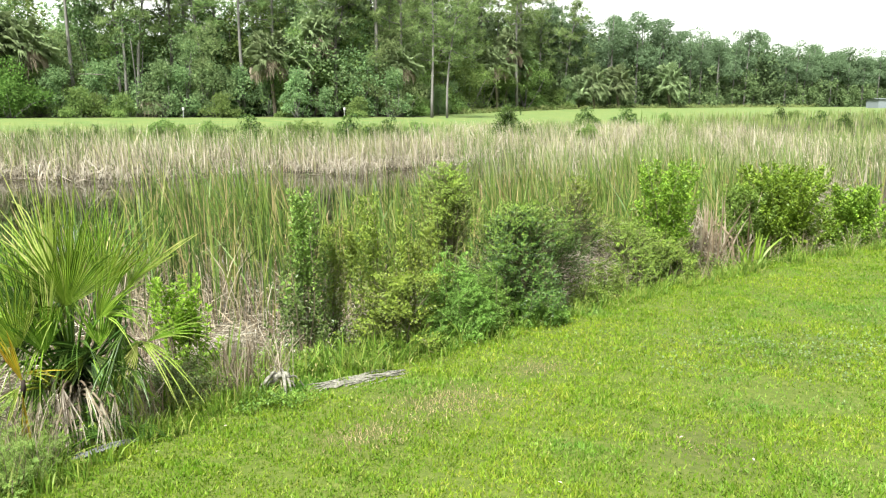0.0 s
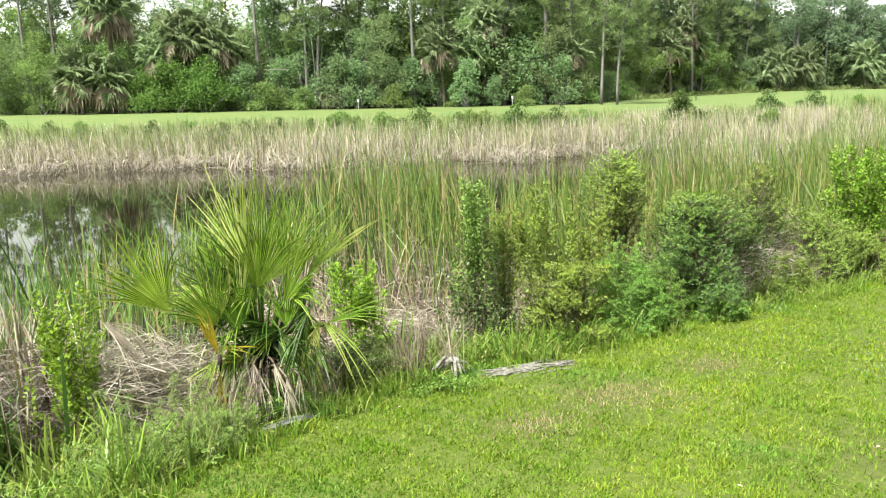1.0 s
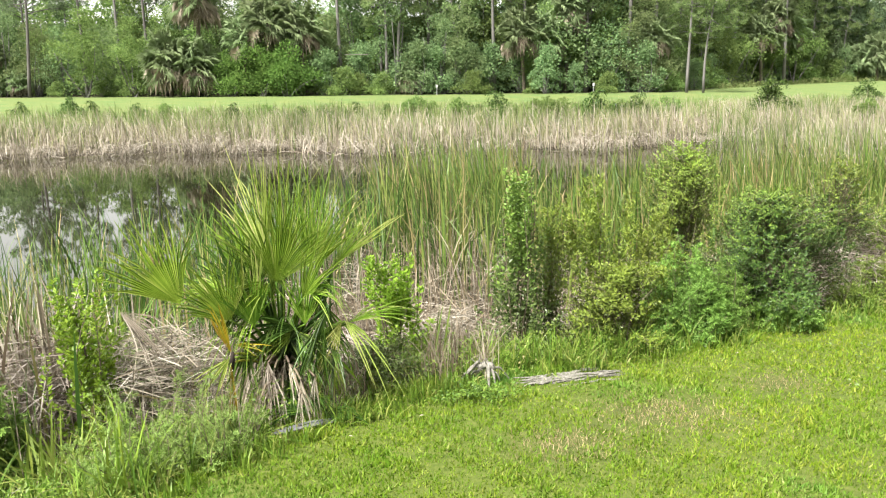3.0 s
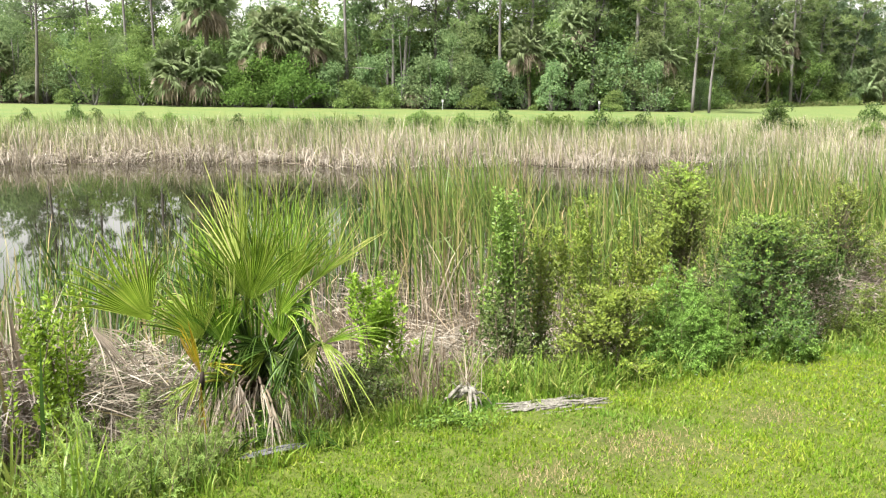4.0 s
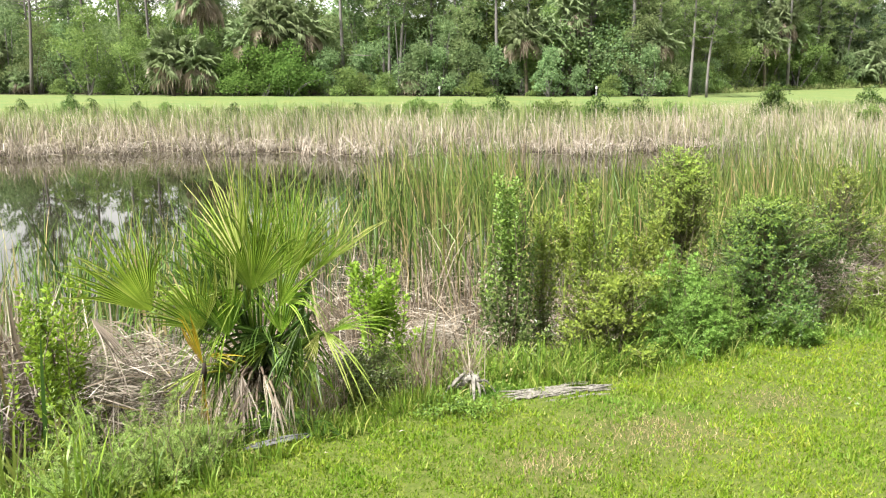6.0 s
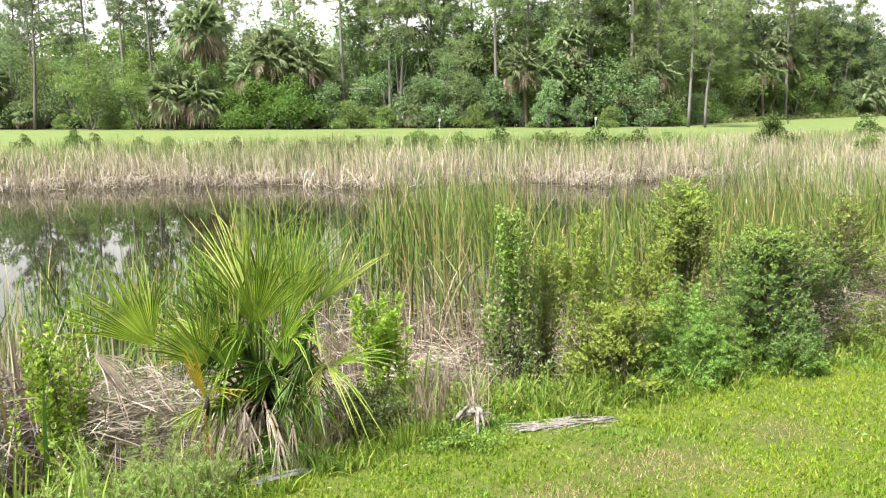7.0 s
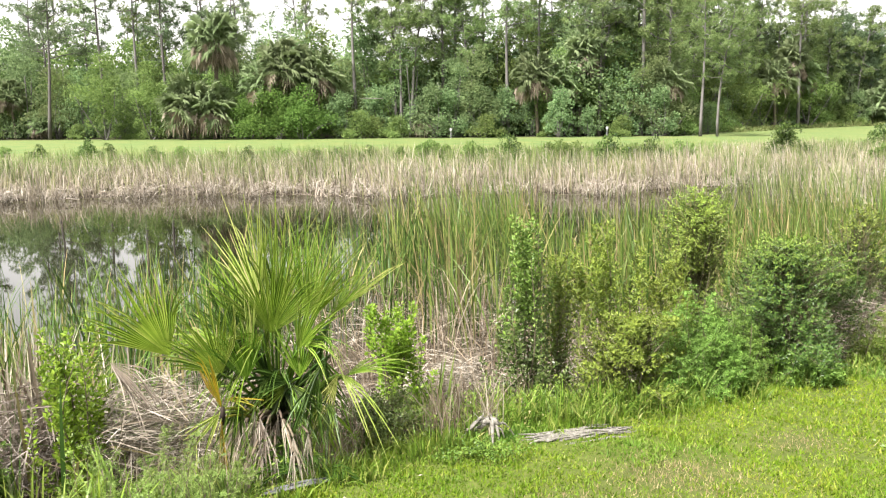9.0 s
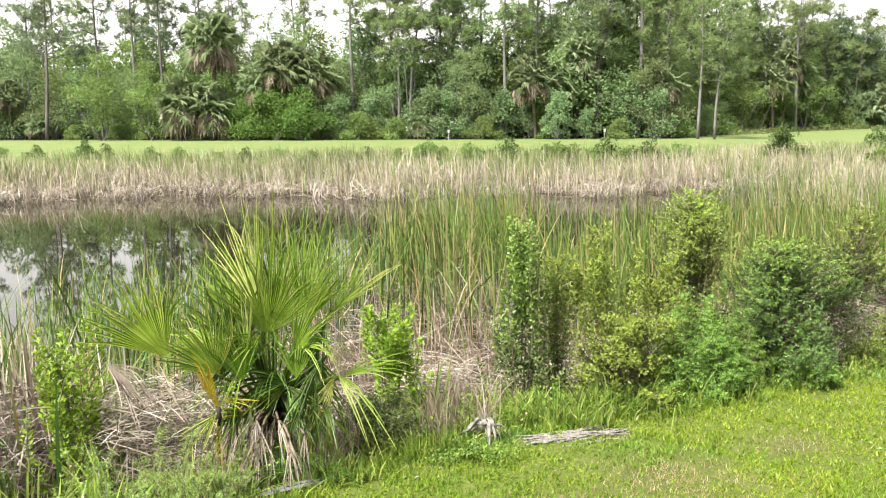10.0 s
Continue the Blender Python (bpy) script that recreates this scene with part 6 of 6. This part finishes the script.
def root_stump(x, y, label, seed):
    """A small upturned root crown: a bleached knob on arched roots, with torn twigs on top and a hollow beneath."""
    rng = np.random.default_rng(seed)
    root = thing("broken_stump", (x, y, float(height(x, y))), label, "dead wood")
    t = np.linspace(0, 1, 7)
    knob = np.stack([-0.06 + 0.12 * t, 0.01 * np.sin(5 * t), 0.085 + 0.02 * np.sin(3 * t)], 1)
    part("knob", Soup().tube(knob, [0.008, 0.018, 0.028, 0.021, 0.026, 0.017, 0.006], 7), M_BLEACHED, root, smooth=True)
    for i, (dx, dy) in enumerate(((-0.19, -0.08), (-0.17, -0.02), (-0.14, -0.1), (-0.1, 0.05), (0.07, -0.06), (0.1, -0.02), (0.12, 0.03), (0.03, -0.09), (-0.21, 0.0))):
        dx, dy = dx + rng.normal() * 0.015, dy + rng.normal() * 0.015
        top = np.array([np.clip(dx * 0.35, -0.05, 0.05), 0, 0.09 + rng.normal() * 0.015])
        path = np.stack([top[0] + (dx - top[0]) * t, dy * t, top[2] * (1 - t**1.6) + 0.012 * np.sin(6 * t + i)], 1)
        part("root", Soup().tube(path, np.array([1, 0.95, 0.85, 0.8, 0.65, 0.5, 0.2]) * rng.uniform(0.006, 0.0145), 6), M_BLEACHED, root)
    for i in range(11):
        a = rng.uniform(-0.05, 0.05)
        path = np.stack([a + rng.normal() * 0.035 * t, rng.normal() * 0.03 * t, 0.095 + rng.uniform(0.03, 0.08) * t], 1)
        part("twig", Soup().tube(path, np.linspace(0.007, 0.0015, 7) * rng.uniform(0.5, 1.1), 5), M_BLEACHED, root)
    return root


root_stump(-1.08, 5.2, "small broken bleached stump with gnarled roots", 102)

stick_rng = np.random.default_rng(103)
grey_stick = thing("grey_stick", (-2.0, 4.36, float(height(-2.0, 4.36))), "weathered grey split stick lying at the lawn's edge", "dead wood")
t = np.linspace(0, 1, 6)
for i in range(4):
    off, lift = stick_rng.normal(0, 0.006), 0.02 + 0.014 * stick_rng.random()
    u0, u1 = stick_rng.uniform(0, 0.2), stick_rng.uniform(0.75, 1.0)
    u = u0 + (u1 - u0) * t
    path = np.stack([-0.16 + 0.32 * u + off, -0.09 + 0.18 * u - off, lift + 0.02 * u + 0.004 * np.sin(9 * u + i)], 1)
    part("splinter", Soup().tube(path, np.array([0.4, 0.9, 1, 1, 0.8, 0.3]) * stick_rng.uniform(0.006, 0.013), 5), M_PLANK, grey_stick)


# ---- the far side: signs, low shrubs, a grey shed ----
def sign(x, y, group="pond signs"):
    z = float(height(x, y))
    root = thing("pond_sign", (x, y, z), "small white warning sign on a thin post", "sign", group)
    part("post", Soup().tube([(0, 0, -0.1), (0, 0, 0.5), (0, 0, 1.0)], [0.03, 0.03, 0.03], 6), M_POST, root)
    bm = Soup()
    bm.add([(-0.1, -0.05, 0.74), (0.1, -0.05, 0.74), (0.1, -0.05, 1.0), (-0.1, -0.05, 1.0), (-0.1, -0.035, 0.74), (0.1, -0.035, 0.74), (0.1, -0.035, 1.0), (-0.1, -0.035, 1.0)],
           None, [[0, 1, 2, 3], [5, 4, 7, 6], [4, 0, 3, 7], [1, 5, 6, 2], [3, 2, 6, 7], [4, 5, 1, 0]])
    part("plate", bm, M_WHITE, root, "white sign plate")
    return root


sign(-13.2, 80.0)
sign(1.8, 80.0)

low_rng = np.random.default_rng(111)
low = [
    broadleaf(121, 1.0, 1.3, 18, 90, M_WOODS[1], "lakeside_shrub", "small rounded green shrub among far reeds", 0.1),
    broadleaf(122, 1.3, 1.6, 18, 90, L_MYRTLE, "lakeside_shrub", "small rounded dark shrub among far reeds", 0.1),
]
spots = []
for xx in (-44, -41.5, -38, -35.8, -33, -30.2, -28.6, -26, -23.4, -21.6, -19.4, -17.8, -15.6, -14.2, -12.6, -10.6, -9.2, -8.4, -6.3, -4.6, -3.1, -1.9, -1.1, 0.2, 1.1, 2.3, 3.1, 4.0, 4.8):
    spots.append((xx, 45.5 + low_rng.uniform(-1, 1), low_rng.uniform(0, 360), low_rng.uniform(0.5, 0.85) + 0.35 * (xx > -10), low_rng.integers(2)))
for xx, yy in ((15.0, 47), (20.1, 62), (24.7, 66), (31.1, 72), (49.3, 84), (52.4, 86), (51.7, 80), (49.2, 72), (51, 70)):
    spots.append((xx, yy, low_rng.uniform(0, 360), low_rng.uniform(0.9, 1.3), low_rng.integers(2)))
spread_copies(low, spots)
settle(broadleaf(123, 2.0, 2.0, 30, 130, L_MYRTLE, "lakeside_shrub", "rounded dark shrub standing above the marsh reeds", 0.1), at_ground(11.1, 50.0))

shed = thing("utility_shed", (119.6, 160.6, float(height(119.6, 160.6))), "low grey sheet-metal shed at the wood's edge", "shed")
body = Soup()
for x0, x1, y0, y1, z0, z1 in ((-3, 3, -2, 2, -0.2, 1.9),):
    body.add([(x0, y0, z0), (x1, y0, z0), (x1, y1, z0), (x0, y1, z0), (x0, y0, z1), (x1, y0, z1), (x1, y1, z1), (x0, y1, z1)], None,
             [[0, 1, 5, 4], [1, 2, 6, 5], [2, 3, 7, 6], [3, 0, 4, 7], [4, 5, 6, 7], [3, 2, 1, 0]])
part("walls", body, M_SHED, shed)
roof = Soup()
roof.add([(-3.3, -2.3, 1.92), (3.3, -2.3, 1.92), (3.3, 0, 2.02), (-3.3, 0, 2.02), (3.3, 2.3, 1.92), (-3.3, 2.3, 1.92)], None, [[0, 1, 2, 3], [3, 2, 4, 5], [0, 5, 4, 1]])
part("roof", roof, M_SHED, shed)

# ---- small things on the lawn ----
leaf_bits = np.random.default_rng(131)
for x, y in ((-1.36, 4.52), (0.54, 5.81), (-0.67, 4.64), (1.01, 3.69), (0.23, 3.32), (1.19, 3.33), (3.75, 6.06), (3.69, 6.61), (2.55, 5.22), (2.9, 7.2), (-1.7, 4.2), (0.2, 5.95), (4.3, 7.4), (1.9, 6.7)):
    long = leaf_bits.uniform(0.015, 0.036)
    a = leaf_bits.uniform(0, 6.28)
    way = np.array([[np.cos(a), np.sin(a), 0.1]])
    bit = Soup().leaves(np.zeros((1, 3)), way, np.array([[0.1, 0, 1.0]]), np.array([long]), np.array([long * 0.22]))
    ob = part("fallen_leaf", bit, M_DRY_LEAF)
    ob.location = (x, y, float(height(x, y)) + 0.035)
    tagged(ob, "small bleached dead leaf lying on the grass", "leaf", "leaves on the lawn")

M_LAWN_WEED = leaf_material("lawn_weed_green", [(0.11, 0.18, 0.06), (0.15, 0.23, 0.085), (0.2, 0.28, 0.12)], 0.45, 0.5, 3)
x, y = leaf_bits.normal(2.5, 0.7, 300), leaf_bits.normal(5.1, 0.45, 300)
c = np.repeat(np.stack([x, y, height(x, y) + 0.045], 1), 4, 0) + leaf_bits.normal(size=(1200, 3)) * [0.025, 0.025, 0.01]
soup = Soup().leaves(c, unit(ball(leaf_bits, 1200) + [0, 0, 0.2]), unit(ball(leaf_bits, 1200) * 0.5 + [0, 0, 1]), leaf_bits.uniform(0.012, 0.026, 1200), leaf_bits.uniform(0.005, 0.01, 1200))
tagged(part("lawn_weeds", soup, M_LAWN_WEED), "bluish-green low weeds spread through the lawn", "weeds", "", "stuff")

stick = Soup().tube([(-1.15, -0.3, 0), (-0.3, 0.05, 0.03), (0.5, 0.1, -0.02), (1.15, 0.3, 0.0)], [0.02, 0.035, 0.04, 0.03], 5)
ob = part("dead_branch", stick, M_WOOD)
ob.location = (-21.5, 81.4, 4.15)
tagged(ob, "pale dead branch caught in the wood's edge", "branch")
